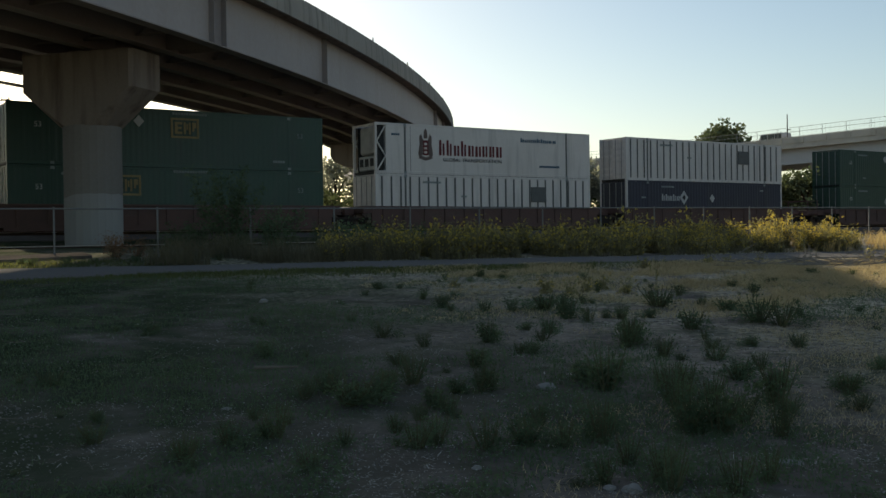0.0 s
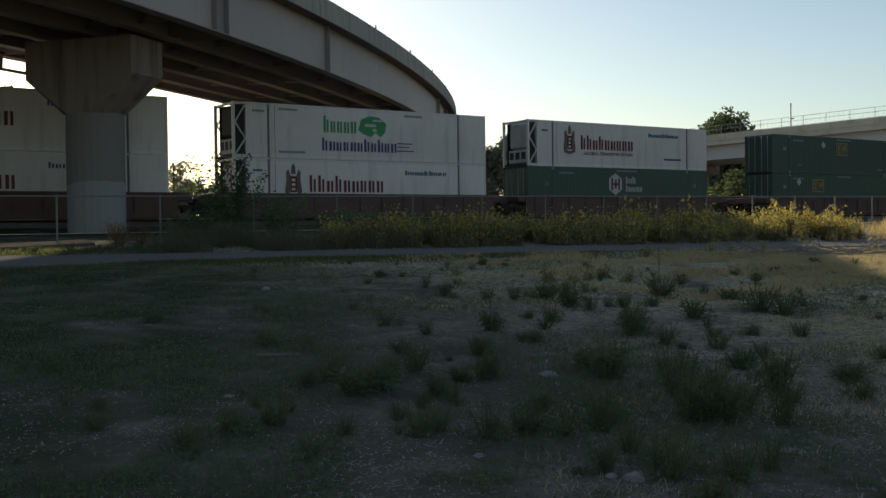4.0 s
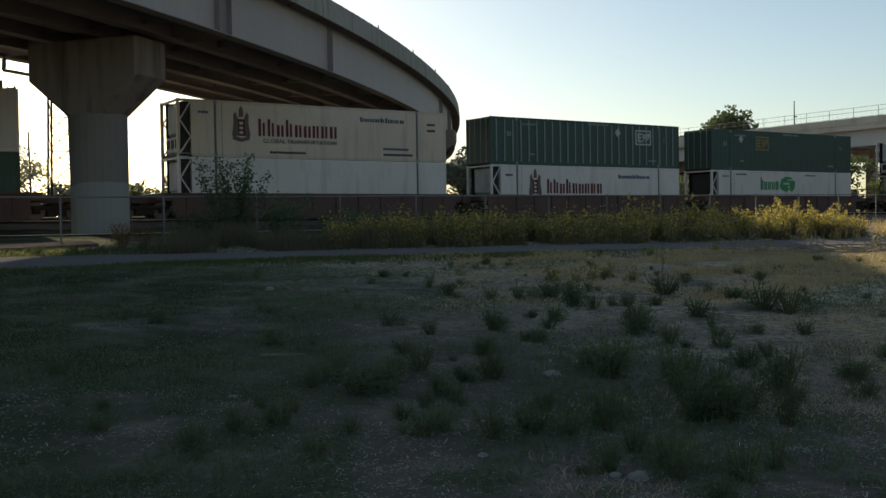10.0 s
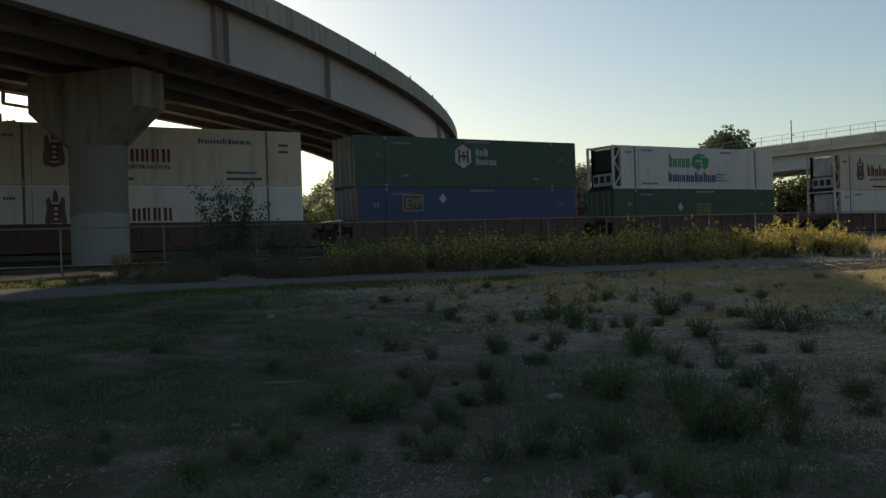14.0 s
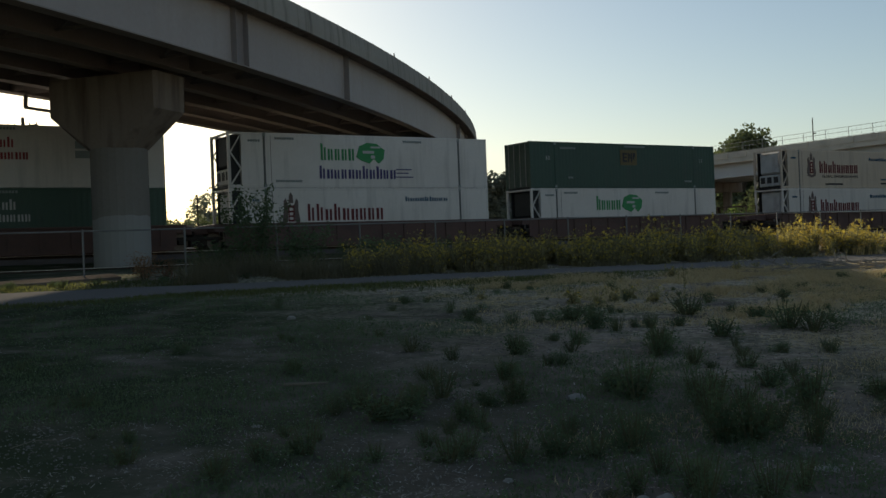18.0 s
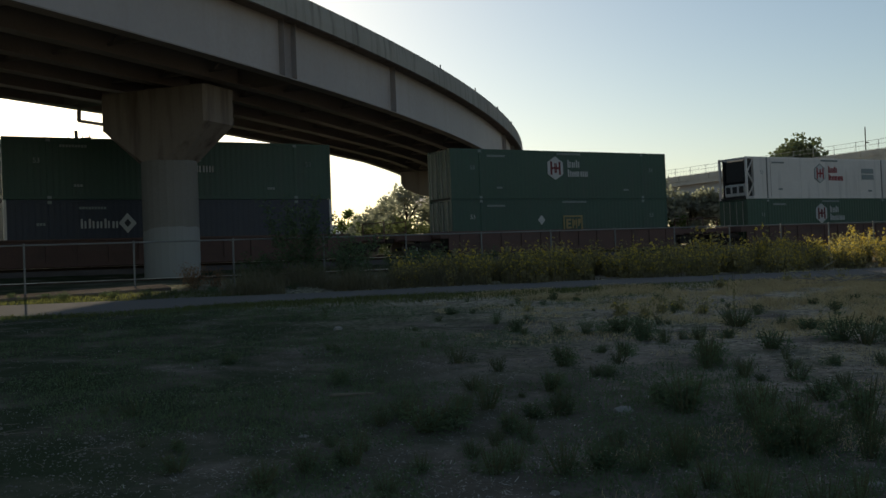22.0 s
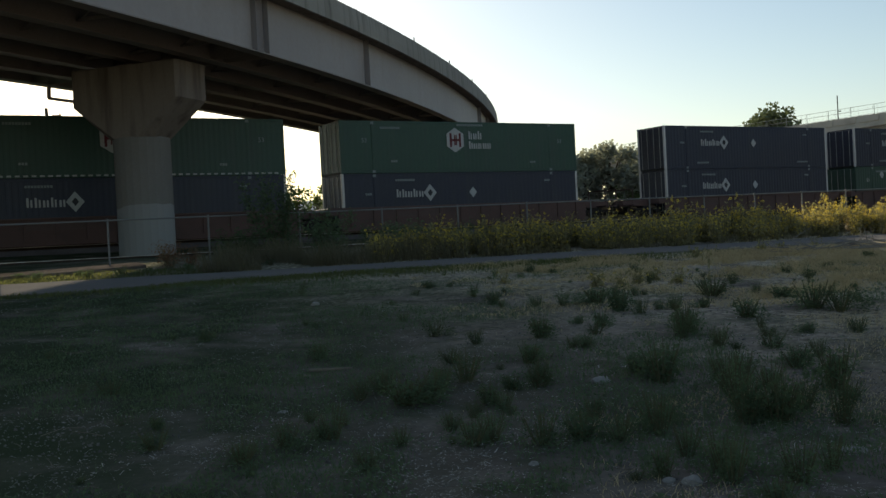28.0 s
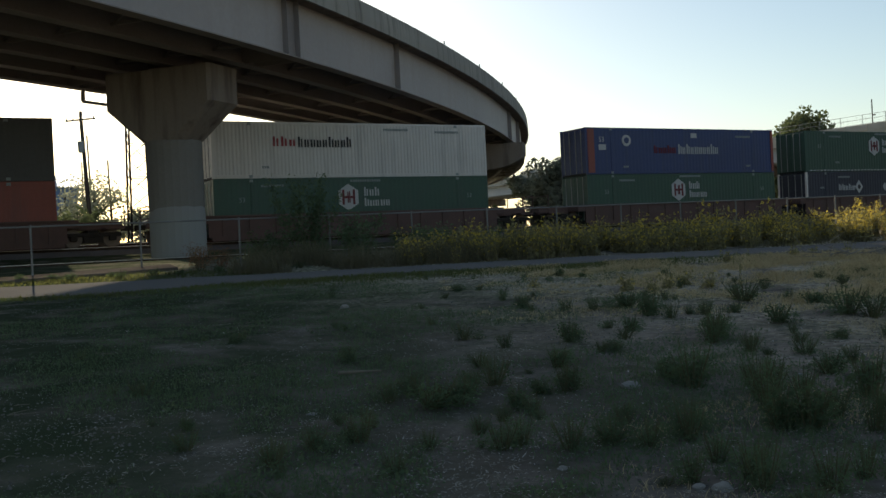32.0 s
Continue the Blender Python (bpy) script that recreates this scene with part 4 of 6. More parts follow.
KINDS = {
    "crown_line": ("crown_line", "white", "white refrigerated container with dark red wordmark and crest", "plain", None, True),
    "crown": ("crown", "white", "white refrigerated container with dark red wordmark", "plain", None, True),
    "crown_beige": ("crown_line_tail", "beige", "cream refrigerated container with dark red wordmark and crest", "plain", None, True),
    "cat_words": ("cat_words", "white", "white refrigerated container with green and violet wordmarks", "plain", None, True),
    "cat": ("cat", "white", "white refrigerated container with green cat emblem", "plain", None, True),
    "blank": ("blank", "white", "plain white refrigerated container without wordmark", "plain", None, True),
    "box_mid": ("box_mid", "green", "dark green steel container with gold emblem panel", "flute", None, False),
    "box_front": ("box_front", "green", "dark green steel container with emblem panel near one end", "flute", None, False),
    "box_gold": ("box_gold", "green", "dark green steel container with plain gold panel", "flute", None, False),
    "box_low": ("box_low", "green", "dark green steel container with low white emblem panel", "flute", None, False),
    "box_rib": ("box_right", "green", "dark green container with pale vertical ribs", "rib", None, False),
    "box_blue": ("box_blue", "blue", "bright blue steel container with gold panel and orange posts", "flute", "orange", False),
    "hex": ("hex", "hub", "green steel container with white hexagon emblem", "flute", None, False),
    "hex_dash": ("hex_dash", "hub", "green steel container with hexagon emblem and white dashes", "flute", None, False),
    "hex_white": ("hex_white", "white", "white refrigerated container with red hexagon emblem", "plain", None, True),
    "lux": ("lux", "navy", "navy blue steel container with white corner posts", "flute", "white", False),
    "stack": ("stack", "blue", "blue steel container with orange end stripes", "flute", None, False),
    "cross": ("cross", "white", "white fluted container with red and black wordmark", "fine", None, False),
    "ribbed": ("ribbed", "white", "white container with dark vertical ribs", "rib", None, False),
    "dark": ("blank", "dark", "dark grey-brown steel shipping container", "flute", None, False),
    "orange": ("blank", "orange", "dirty orange-red steel shipping container", "flute", None, False),
}
# the front end of every stack at 0 s, metres along the track, with its upper and lower container
STACKS = [
    (88.0, "box_mid", "box_low"), (64.61, "ribbed", "lux"), (45.22, "crown_line", "ribbed"), (25.78, "box_mid", "box_front"),
    (2.45, "crown_line", "hex"), (-16.95, "cat_words", "crown"), (-36.5, "crown", "crown"), (-59.92, "box_front", "cat"),
    (-79.35, "box_rib", "crown"), (-98.75, "crown_beige", "blank"), (-122.32, "cat_words", "box_low"), (-141.71, "hex", "box_blue"),
    (-161.11, "crown_beige", "crown"), (-184.32, "box_gold", "cat"), (-203.71, "cat_words", "crown"), (-223.14, "hex_white", "hex"),
    (-246.54, "hex", "box_low"), (-270.07, "hex", "lux"), (-289.42, "lux", "box_front"), (-308.81, "lux", "lux"),
    (-332.41, "hex", "lux"), (-351.75, "hex_dash", "lux"), (-371.07, "stack", "hex"), (-394.41, "cross", "hex"), (-417.99, "dark", "orange"),
]
FIRST, CARS, TRAIN = {}, {}, []


def take(store, key, build):
    """The first of a kind is built, the rest are copies."""
    if key not in store:
        store[key] = build()
        return store[key]
    return copy_thing(store[key], Matrix.Identity(4))


def make_train():
    for i, (s, upper, lower) in enumerate(STACKS):
        mid = s - L53 / 2
        front = "joint" if i and STACKS[i - 1][0] - s < 21 else "end"
        back = "joint" if i + 1 < len(STACKS) and s - STACKS[i + 1][0] < 21 else "end"
        paint = "well_brown"
        lab = "rusty brown well car under stacked containers"
        car = take(CARS, (paint, front, back), lambda: well_car(paint, front, back, lab))
        TRAIN.append((car, mid, 0.0))
        for kind, z in ((lower, FLOOR_Z), (upper, FLOOR_Z + HGT + 0.01)):
            TRAIN.append((take(FIRST, kind, lambda: container(*KINDS[kind])), mid, z))


make_train()


# ---- plants ----
M["weed"] = leaf_material("weed_leaves", (0.092, 0.13, 0.078), (0.12, 0.155, 0.095), (0.15, 0.2, 0.085))
M["weed_dark"] = leaf_material("dark_weed_leaves", (0.07, 0.104, 0.062), (0.095, 0.13, 0.077), (0.12, 0.165, 0.07))
M["flower_leaf"] = leaf_material("sunflower_leaves", (0.19, 0.18, 0.105), (0.3, 0.26, 0.155), (0.36, 0.31, 0.12), 0.4)
M["petal"] = leaf_material("yellow_petals", (0.75, 0.57, 0.1), (0.62, 0.46, 0.08), (0.75, 0.56, 0.1), 0.4)
M["disc"] = surface("flower_disc", (0.08, 0.045, 0.015), 0.9)
M["stem"] = surface("green_stem", (0.1, 0.105, 0.055), 0.8, other=(0.13, 0.115, 0.065))
M["straw"] = leaf_material("dry_straw", (0.6, 0.49, 0.29), (0.45, 0.36, 0.21), (0.6, 0.47, 0.24), 0.4)
M["gold_grass"] = leaf_material("golden_grass", (0.6, 0.44, 0.2), (0.48, 0.34, 0.15), (0.6, 0.44, 0.18), 0.4)
M["grass"] = leaf_material("green_grass", (0.055, 0.08, 0.035), (0.08, 0.095, 0.042), (0.2, 0.2, 0.06), 0.4)
M["dull_weed"] = leaf_material("dull_dry_weeds", (0.14, 0.13, 0.085), (0.22, 0.19, 0.13), (0.2, 0.18, 0.09), 0.35)
M["rust_leaf"] = leaf_material("rusty_dry_leaves", (0.22, 0.13, 0.08), (0.16, 0.1, 0.065), (0.28, 0.16, 0.08), 0.4)
M["tree_leaf"] = leaf_material("tree_leaves", (0.075, 0.105, 0.045), (0.1, 0.13, 0.055), (0.16, 0.22, 0.06), 0.4)
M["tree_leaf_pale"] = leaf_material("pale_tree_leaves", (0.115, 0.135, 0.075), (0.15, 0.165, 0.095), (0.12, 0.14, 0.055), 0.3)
# far trees: distance haze is put into the colour as paler, greyer leaves
M["tree_leaf_far"] = leaf_material("haze_paled_tree_leaves", (0.28, 0.285, 0.225), (0.35, 0.345, 0.275), (0.34, 0.34, 0.22), 0.4)
M["bark"] = surface("bark", (0.09, 0.07, 0.05), 0.95, other=(0.05, 0.04, 0.03), big=2, fine=20, bump=0.5)
M["stone"] = surface("pale_stone", (0.3, 0.28, 0.25), 0.9, other=(0.2, 0.185, 0.165), big=4, fine=30)
M["chip"] = surface("soil_chips", (0.24, 0.22, 0.19), 0.9, other=(0.09, 0.08, 0.07), big=6, fine=40, amount=0.9)
M["litter"] = surface("straw_litter", (0.46, 0.42, 0.36), 0.7, other=(0.26, 0.235, 0.19), big=5, fine=30)
M["twig"] = surface("dry_twig", (0.2, 0.17, 0.13), 0.9, other=(0.12, 0.1, 0.08), big=4, fine=30)


class Cloud:
    """Collects leaves, blades and stems as one mesh."""

    def __init__(self, seed):
        self.v, self.f, self.r = [], [], np.random.RandomState(seed)

    def leaf(self, p, size, aspect=2.2, up=0.3):
        ax, ay, az, cx, cy, cz = self.r.normal(size=6).tolist()
        az = abs(az) * up + az * (1 - up)
        k = 0.5 * size / (math.sqrt(ax * ax + ay * ay + az * az) + 1e-9)
        ax, ay, az = ax * k, ay * k, az * k
        bx, by, bz = ay * cz - az * cy, az * cx - ax * cz, ax * cy - ay * cx
        k = 0.5 * size / aspect / (math.sqrt(bx * bx + by * by + bz * bz) + 1e-9)
        bx, by, bz = bx * k, by * k, bz * k
        x, y, z = float(p[0]), float(p[1]), float(p[2])
        n = len(self.v)
        self.v += [(x, y, z), (x + ax + bx, y + ay + by, z + az + bz), (x + 2 * ax, y + 2 * ay, z + 2 * az), (x + ax - bx, y + ay - by, z + az - bz)]
        self.f.append((n, n + 1, n + 2, n + 3))

    def blade(self, p, height, lean, width):
        r = self.r
        ang = r.uniform(0, 2 * math.pi)
        d = np.array((math.cos(ang), math.sin(ang), 0)) * lean * height
        s = np.array((-math.sin(ang), math.cos(ang), 0)) * width / 2
        p = np.asarray(p, float)
        n = len(self.v)
        mid = p + d * 0.35 + (0, 0, height * 0.6)
        self.v += [p - s, p + s, mid + s * 0.7, mid - s * 0.7, p + d + (0, 0, height)]
        self.f += [(n, n + 1, n + 2, n + 3), (n + 3, n + 2, n + 4)]

    def tube(self, pts, r0, r1, seg=3):
        n = len(self.v)
        k = len(pts)
        for i, p in enumerate(pts):
            rad = r0 + (r1 - r0) * i / max(k - 1, 1)
            t = np.asarray(pts[min(i + 1, k - 1)], float) - np.asarray(pts[max(i - 1, 0)], float)
            t /= np.linalg.norm(t) + 1e-9
            a = np.cross(t, (0.3, 0.9, 0.1))
            a /= np.linalg.norm(a) + 1e-9
            b = np.cross(t, a)
            for j in range(seg):
                q = 2 * math.pi * j / seg
                self.v.append(np.asarray(p, float) + rad * (math.cos(q) * a + math.sin(q) * b))
        for i in range(k - 1):
            for j in range(seg):
                m = (j + 1) % seg
                self.f.append((n + i * seg + j, n + i * seg + m, n + (i + 1) * seg + m, n + (i + 1) * seg + j))

    def flower(self, p, size):
        r = self.r
        nrm = np.array((r.uniform(-0.8, 0.8), r.uniform(-1.0, 0.3), r.uniform(0.0, 0.8)))
        nrm /= np.linalg.norm(nrm) + 1e-9
        a = np.cross(nrm, (0.1, 0.2, 1))
        a /= np.linalg.norm(a) + 1e-9
        b = np.cross(nrm, a)
        p = np.asarray(p, float)
        for k in range(7):
            q = 2 * math.pi * k / 7 + r.uniform(-0.15, 0.15)
            u, w = math.cos(q) * a + math.sin(q) * b, -math.sin(q) * a + math.cos(q) * b
            n = len(self.v)
            self.v += [p + u * size * 0.12, p + u * size * 0.35 + w * size * 0.14 + nrm * 0.006, p + u * size * 0.55, p + u * size * 0.35 - w * size * 0.14 + nrm * 0.006]
            self.f.append((n, n + 1, n + 2, n + 3))
        return nrm

    def mesh(self, name, material):
        return mesh_from(name, self.v, self.f, material)


def stems_of(c, r, n, h, spread):
    """n curved stems; returns the points along each."""
    out = []
    for _ in range(n):
        a, s = r.uniform(0, 2 * math.pi), spread * math.sqrt(r.uniform(0.05, 1))
        hh = h * r.uniform(0.6, 1.0)
        d = np.array((math.cos(a) * s, math.sin(a) * s, 0))
        pts = [d * 0.25 + (0, 0, -0.03)] + [d * (0.25 + 0.75 * t ** 0.9) + (0, 0, hh * t) for t in (0.25, 0.5, 0.75, 1.0)]
        c.tube(pts, 0.006 + 0.004 * h, 0.003)
        out.append(pts)
    return out


def weed_thing(seed, h=0.35, w=0.35, leaf=0.05, material="weed"):
    r = np.random.RandomState(seed)
    root = empty("weed")
    tagged(root, "low bushy green weed growing from dry soil", "weed", "weeds in the field")
    st, lv = Cloud(seed), Cloud(seed + 1)
    lop = r.uniform(-0.3, 0.3, 2) * w
    for q, pts in enumerate(stems_of(st, r, 22, h, w * 0.58)):
        if q % 3 == 0:                       # a lopsided second tuft beside the first
            for p in pts:
                p[0], p[1], p[2] = p[0] + 1.6 * lop[0], p[1] + 1.6 * lop[1], p[2] * 0.7
        pts[4][2] -= 0.35 * h * min(1.0, float(np.hypot(pts[4][0], pts[4][1])) / (w * 0.5))
        for k in range(40):
            i = r.randint(0, 4)
            t = r.uniform()
            p = pts[i] * (1 - t) + pts[i + 1] * t
            lv.leaf(p + r.normal(size=3) * 0.04, leaf * r.uniform(0.5, 1.1), 2.8)
    part("stalk", st.mesh("stalk", M["stem"]), None, root, kind="stuff")
    part("foliage", lv.mesh("foliage", M[material]), None, root, kind="stuff")
    return root


def put(ob, x, y, size=1.0, turn=0.0, first=False):
    m = Matrix.Translation((x, y, ground_z(x, y) - 0.01)) @ Matrix.Rotation(turn, 4, "Z")
    if first:
        ob.matrix_basis = m
        o = ob
    else:
        o = copy_thing(ob, m)
    o.scale = (size, size, size) if not isinstance(size, tuple) else size
    return o


WEEDS_PATH = [(-1.31, 20.41, 0.16, 0.25), (2.92, 19.36, 0.22, 0.17), (-0.37, 18.31, 0.24, 0.22), (-0.02, 16.73, 0.24, 0.24), (3.51, 16.66, 0.33, 0.57),
              (1.62, 16.21, 0.31, 0.43), (4.47, 16.15, 0.23, 0.39), (0.64, 16.1, 0.23, 0.23), (1.07, 15.97, 0.28, 0.23), (1.81, 14.97, 0.4, 0.33),
              (2.58, 14.75, 0.25, 0.27), (2.07, 14.54, 0.24, 0.26), (4.46, 14.49, 0.39, 0.52), (4.69, 14.14, 0.36, 0.51), (3.32, 13.68, 0.28, 0.33),
              (1.38, 13.45, 0.25, 0.22), (-0.79, 13.02, 0.22, 0.29), (0.55, 12.56, 0.31, 0.29)]
WEEDS_BACK = [(2.34, 12.51, 0.37, 0.37), (-0.24, 12.24, 0.2, 0.22), (3.65, 12.12, 0.17, 0.18), (2.18, 12.11, 0.41, 0.29), (-2, 11.48, 0.22, 0.23),
              (2.43, 11.27, 0.24, 0.27), (2.98, 11.16, 0.19, 0.29), (-0.49, 10.83, 0.18, 0.25), (0.31, 10.69, 0.26, 0.24), (3.28, 10.54, 0.18, 0.2),
              (1.33, 9.86, 0.22, 0.23), (2.83, 9.78, 0.23, 0.29), (-3.77, 9.7, 0.17, 0.27), (-0.32, 9.66, 0.31, 0.32), (0.42, 9.41, 0.24, 0.17),
              (1.49, 9.4, 0.45, 0.39), (2.22, 9.37, 0.3, 0.27), (0.35, 9.36, 0.29, 0.21)]
WEEDS_MID = [(-1.06, 9.28, 0.21, 0.27), (-0.54, 9.27, 0.24, 0.23), (-1.23, 8.97, 0.19, 0.21), (1.98, 8.93, 0.37, 0.3), (-0.59, 8.89, 0.26, 0.28),
             (2.33, 8.88, 0.25, 0.23), (2.89, 8.81, 0.44, 0.32), (-0.81, 8.74, 0.29, 0.39), (-0.08, 8.7, 0.23, 0.2), (1.93, 8.41, 0.32, 0.25),
             (0.08, 8.13, 0.11, 0.1), (-0.21, 8.06, 0.15, 0.16), (0.73, 7.95, 0.18, 0.19), (2.33, 7.94, 0.28, 0.19), (-0.38, 7.69, 0.16, 0.18),
             (1.14, 7.68, 0.28, 0.26), (1.83, 7.65, 0.38, 0.26), (2.04, 7.59, 0.45, 0.28)]
WEEDS_NEAR = [(-1.26, 7.55, 0.28, 0.25), (2.48, 7.54, 0.38, 0.23), (-2.54, 7.36, 0.17, 0.26), (1.13, 7.33, 0.31, 0.21), (-0.73, 7.28, 0.15, 0.17),
              (-0.07, 7.27, 0.23, 0.2), (-1.55, 7.27, 0.19, 0.25), (0.56, 7.21, 0.23, 0.24), (-0.2, 7.15, 0.22, 0.21), (0.82, 7.12, 0.2, 0.21),
              (0.28, 7.08, 0.24, 0.24), (-1.77, 6.82, 0.2, 0.23), (1.2, 6.7, 0.22, 0.2), (-0.89, 6.61, 0.15, 0.19), (1.33, 6.29, 0.28, 0.22),
              (1.99, 6.27, 0.22, 0.18), (0.97, 6.2, 0.23, 0.15), (1.34, 6.05, 0.3, 0.21)]
WEEDS_EDGE = [(1.73, 6.03, 0.27, 0.22)]


def plant_weeds():
    kinds = [weed_thing(10 + 3 * i, material="weed" if i % 2 else "weed_dark", leaf=(0.04, 0.055, 0.035)[i % 3]) for i in range(6)]
    used = set()
    rnd = random.Random(5)

    def one(x, y, h, w):
        k = rnd.randrange(6)
        put(kinds[k], x, y, (w / 0.33, w / 0.33, h / 0.33), rnd.uniform(0, 6.28), first=k not in used)
        used.add(k)
    for rows in (WEEDS_PATH, WEEDS_BACK, WEEDS_MID, WEEDS_NEAR, WEEDS_EDGE):
        for x, y, h, w in rows:
            one(x, y, h, w)
    for _ in range(150):
        y = 5.2 + 19 * rnd.random() ** 0.9
        x = rnd.uniform(-0.46, 0.5) * y
        if x < 0 and rnd.random() < 0.55:
            continue
        s = rnd.uniform(0.07, 0.22) * (0.7 if x < 0 else 1.0)
        one(x, y, s, s * rnd.uniform(0.8, 1.4))
    for k in range(14):      # dark tufts along the lit verge
        s = rnd.uniform(0.14, 0.28)
        one(-15.5 + 0.75 * k + rnd.uniform(-0.2, 0.2), 26.6 + 0.21 * k + rnd.uniform(-0.3, 0.4), s, s * 1.3)
    return kinds


plant_weeds()


def scatter_stuff():
    rnd = np.random.RandomState(3)
    low, dry, chips, twigs, verge, tall, litter, dull = [Cloud(k) for k in range(1, 9)]
    for _ in range(44000):   # low green growth
        y = 4.6 + 20 * rnd.rand() ** 1.3
        x = rnd.uniform(-0.62, 0.56) * y
        g = noise.noise((x * 0.35, y * 0.35, 5.0)) + (0.3 if x < -0.1 * y else 0.02)
        g += 0.45 * noise.noise((x * 1.6, y * 1.6, 8.0))
        if g < rnd.uniform(0.1, 0.3):
            continue
        for _k in range(4):
            q = (x + rnd.normal() * 0.05, y + rnd.normal() * 0.05)
            if rnd.rand() < 0.5:
                low.leaf((q[0], q[1], ground_z(*q) + rnd.uniform(0, 0.06)), rnd.uniform(0.02, 0.045), 2.6, 0.8)
            else:
                low.blade((q[0], q[1], ground_z(*q) - 0.01), rnd.uniform(0.03, 0.08) * (1 + 1.2 * max(0.0, g - 0.3)), rnd.uniform(0.4, 1.2), 0.007)
    for _ in range(60000):   # dry grass, thick by the path
        y = 5 + 23.5 * rnd.rand() ** 0.7
        x = rnd.uniform(-0.08, 0.56) * y
        g = 0.9 * noise.noise((x * 0.55, y * 0.55, 9.0)) + 0.4 * noise.noise((x * 2.1, y * 2.1, 4.0)) + 0.9 * (x / y) + 0.03 * (y - 19)
        if g < rnd.uniform(0.0, 0.45):
            continue
        for _k in range(2 if y < 16 else 3):
            q = (x + rnd.normal() * 0.06, y + rnd.normal() * 0.06)
            if abs(q[1] - 0.28 * q[0] - 28.35) < 1.5:
                continue
            dry.blade((q[0], q[1], ground_z(*q) - 0.005), rnd.uniform(0.015, 0.06) * (2.4 if y > 16 and g > 0.4 else 1), rnd.uniform(0.6, 2.6), 0.006 if y < 15 else 0.014)
    for _ in range(20000):    # pale chips of stone and wood on the soil
        y = 4.6 + 17 * rnd.rand() ** 1.5
        x = rnd.uniform(-0.62, 0.56) * y
        z = ground_z(x, y)
        if noise.noise((x * 0.8, y * 0.8, 33.0)) < rnd.uniform(-0.5, 0.3):
            continue
        s = rnd.uniform(0.003, 0.009) * (2.0 if rnd.rand() < 0.05 else 1)
        a = rnd.uniform(0, 6.28)
        u = np.array((math.cos(a), math.sin(a), rnd.uniform(-0.3, 0.3))) * s * rnd.uniform(0.8, 2.2)
        w = np.array((-math.sin(a), math.cos(a), rnd.uniform(-0.3, 0.3))) * s
        p = np.array((x, y, z + s * 0.5))
        n = len(chips.v)
        up = np.array((0, 0, s * 0.6))
        chips.v += [p - u - up, p + w - up, p + u - up, p - w - up, p - u * 0.6 + up, p + w * 0.7 + up, p + u * 0.7 + up, p - w * 0.6 + up]
        chips.f += [(n + 4, n + 5, n + 6, n + 7), (n, n + 1, n + 5, n + 4), (n + 1, n + 2, n + 6, n + 5), (n + 2, n + 3, n + 7, n + 6), (n + 3, n, n + 4, n + 7)]
    for _ in range(420):
        y = 4.8 + 15 * rnd.rand() ** 1.4
        x = rnd.uniform(-0.62, 0.56) * y
        a, ln = rnd.uniform(0, 3.14), rnd.uniform(0.06, 0.35)
        pts = []
        for t in (-0.5, 0, 0.5):
            q = (x + math.cos(a) * ln * t, y + math.sin(a) * ln * t + 0.1 * ln * (t == 0))
            pts.append((q[0], q[1], ground_z(*q) + 0.012 + 0.03 * rnd.rand()))
        twigs.tube(pts, 0.004, 0.002)
    for _ in range(56000):   # straw litter lying flat
        y = 4.7 + 19 * rnd.rand() ** 1.4
        x = rnd.uniform(-0.6, 0.56) * y
        if noise.noise((x * 0.9, y * 0.9, 21.0)) + 0.6 * x / y + 0.17 < rnd.uniform(-0.25, 0.45):
            continue
        a, ln, wd = rnd.uniform(0, 3.14), rnd.uniform(0.004, 0.014) * (3.0 if rnd.rand() < 0.08 else 1), rnd.uniform(0.0009, 0.002) * (1 + y / 8)
        u, w = np.array((math.cos(a), math.sin(a), rnd.uniform(-0.25, 0.25))) * ln, np.array((-math.sin(a), math.cos(a), 0.0)) * wd
        p = np.array((x, y, ground_z(x, y) + 0.012 + 0.02 * rnd.rand()))
        n = len(litter.v)
        litter.v += [p - u - w, p + u - w, p + u + w, p - u + w]
        litter.f.append((n, n + 1, n + 2, n + 3))
    # mown green verge along both sides of the path
    for _ in range(26000):
        x = rnd.uniform(-17, 8)
        near = rnd.rand() < 0.62
        q = 26.9 - abs(rnd.normal()) * (1.1 + 0.5 * noise.noise((x * 0.5, 1.0, 2.0))) if near else rnd.uniform(29.75, 31.6)
        if (not near and x > -7.5) or (near and rnd.rand() < max(0, (x - 2) / 5)):
            continue
        y = q + 0.28 * x
        if near and x < -8 and rnd.rand() < 0.6:
            continue
        verge.blade((x, y, ground_z(x, y) - 0.01), rnd.uniform(0.04, 0.13), rnd.uniform(0.3, 1.0), 0.018)
    # tall dry grass behind the path
    for _ in range(20000):
        u = rnd.rand()
        if u < 0.5:
            x, q, h = rnd.uniform(-8.2, 0.5), rnd.uniform(30.0, 33.0), rnd.uniform(0.15, 0.8)
        elif u < 0.7:
            x, q, h = rnd.uniform(-1, 13.5), rnd.uniform(29.85, 31.2), rnd.uniform(0.06, 0.28)
        else:
            x, q, h = rnd.uniform(12.0, 26), rnd.uniform(29.7, 34), rnd.uniform(0.2, 0.65)
        y = q + 0.28 * x
        if noise.noise((x * 0.6, y * 0.6, 1)) < -0.1:
            continue
        (tall if u >= 0.7 else dull).blade((x, y, ground_z(x, y) - 0.02), h, rnd.uniform(0.2, 0.9), 0.018)
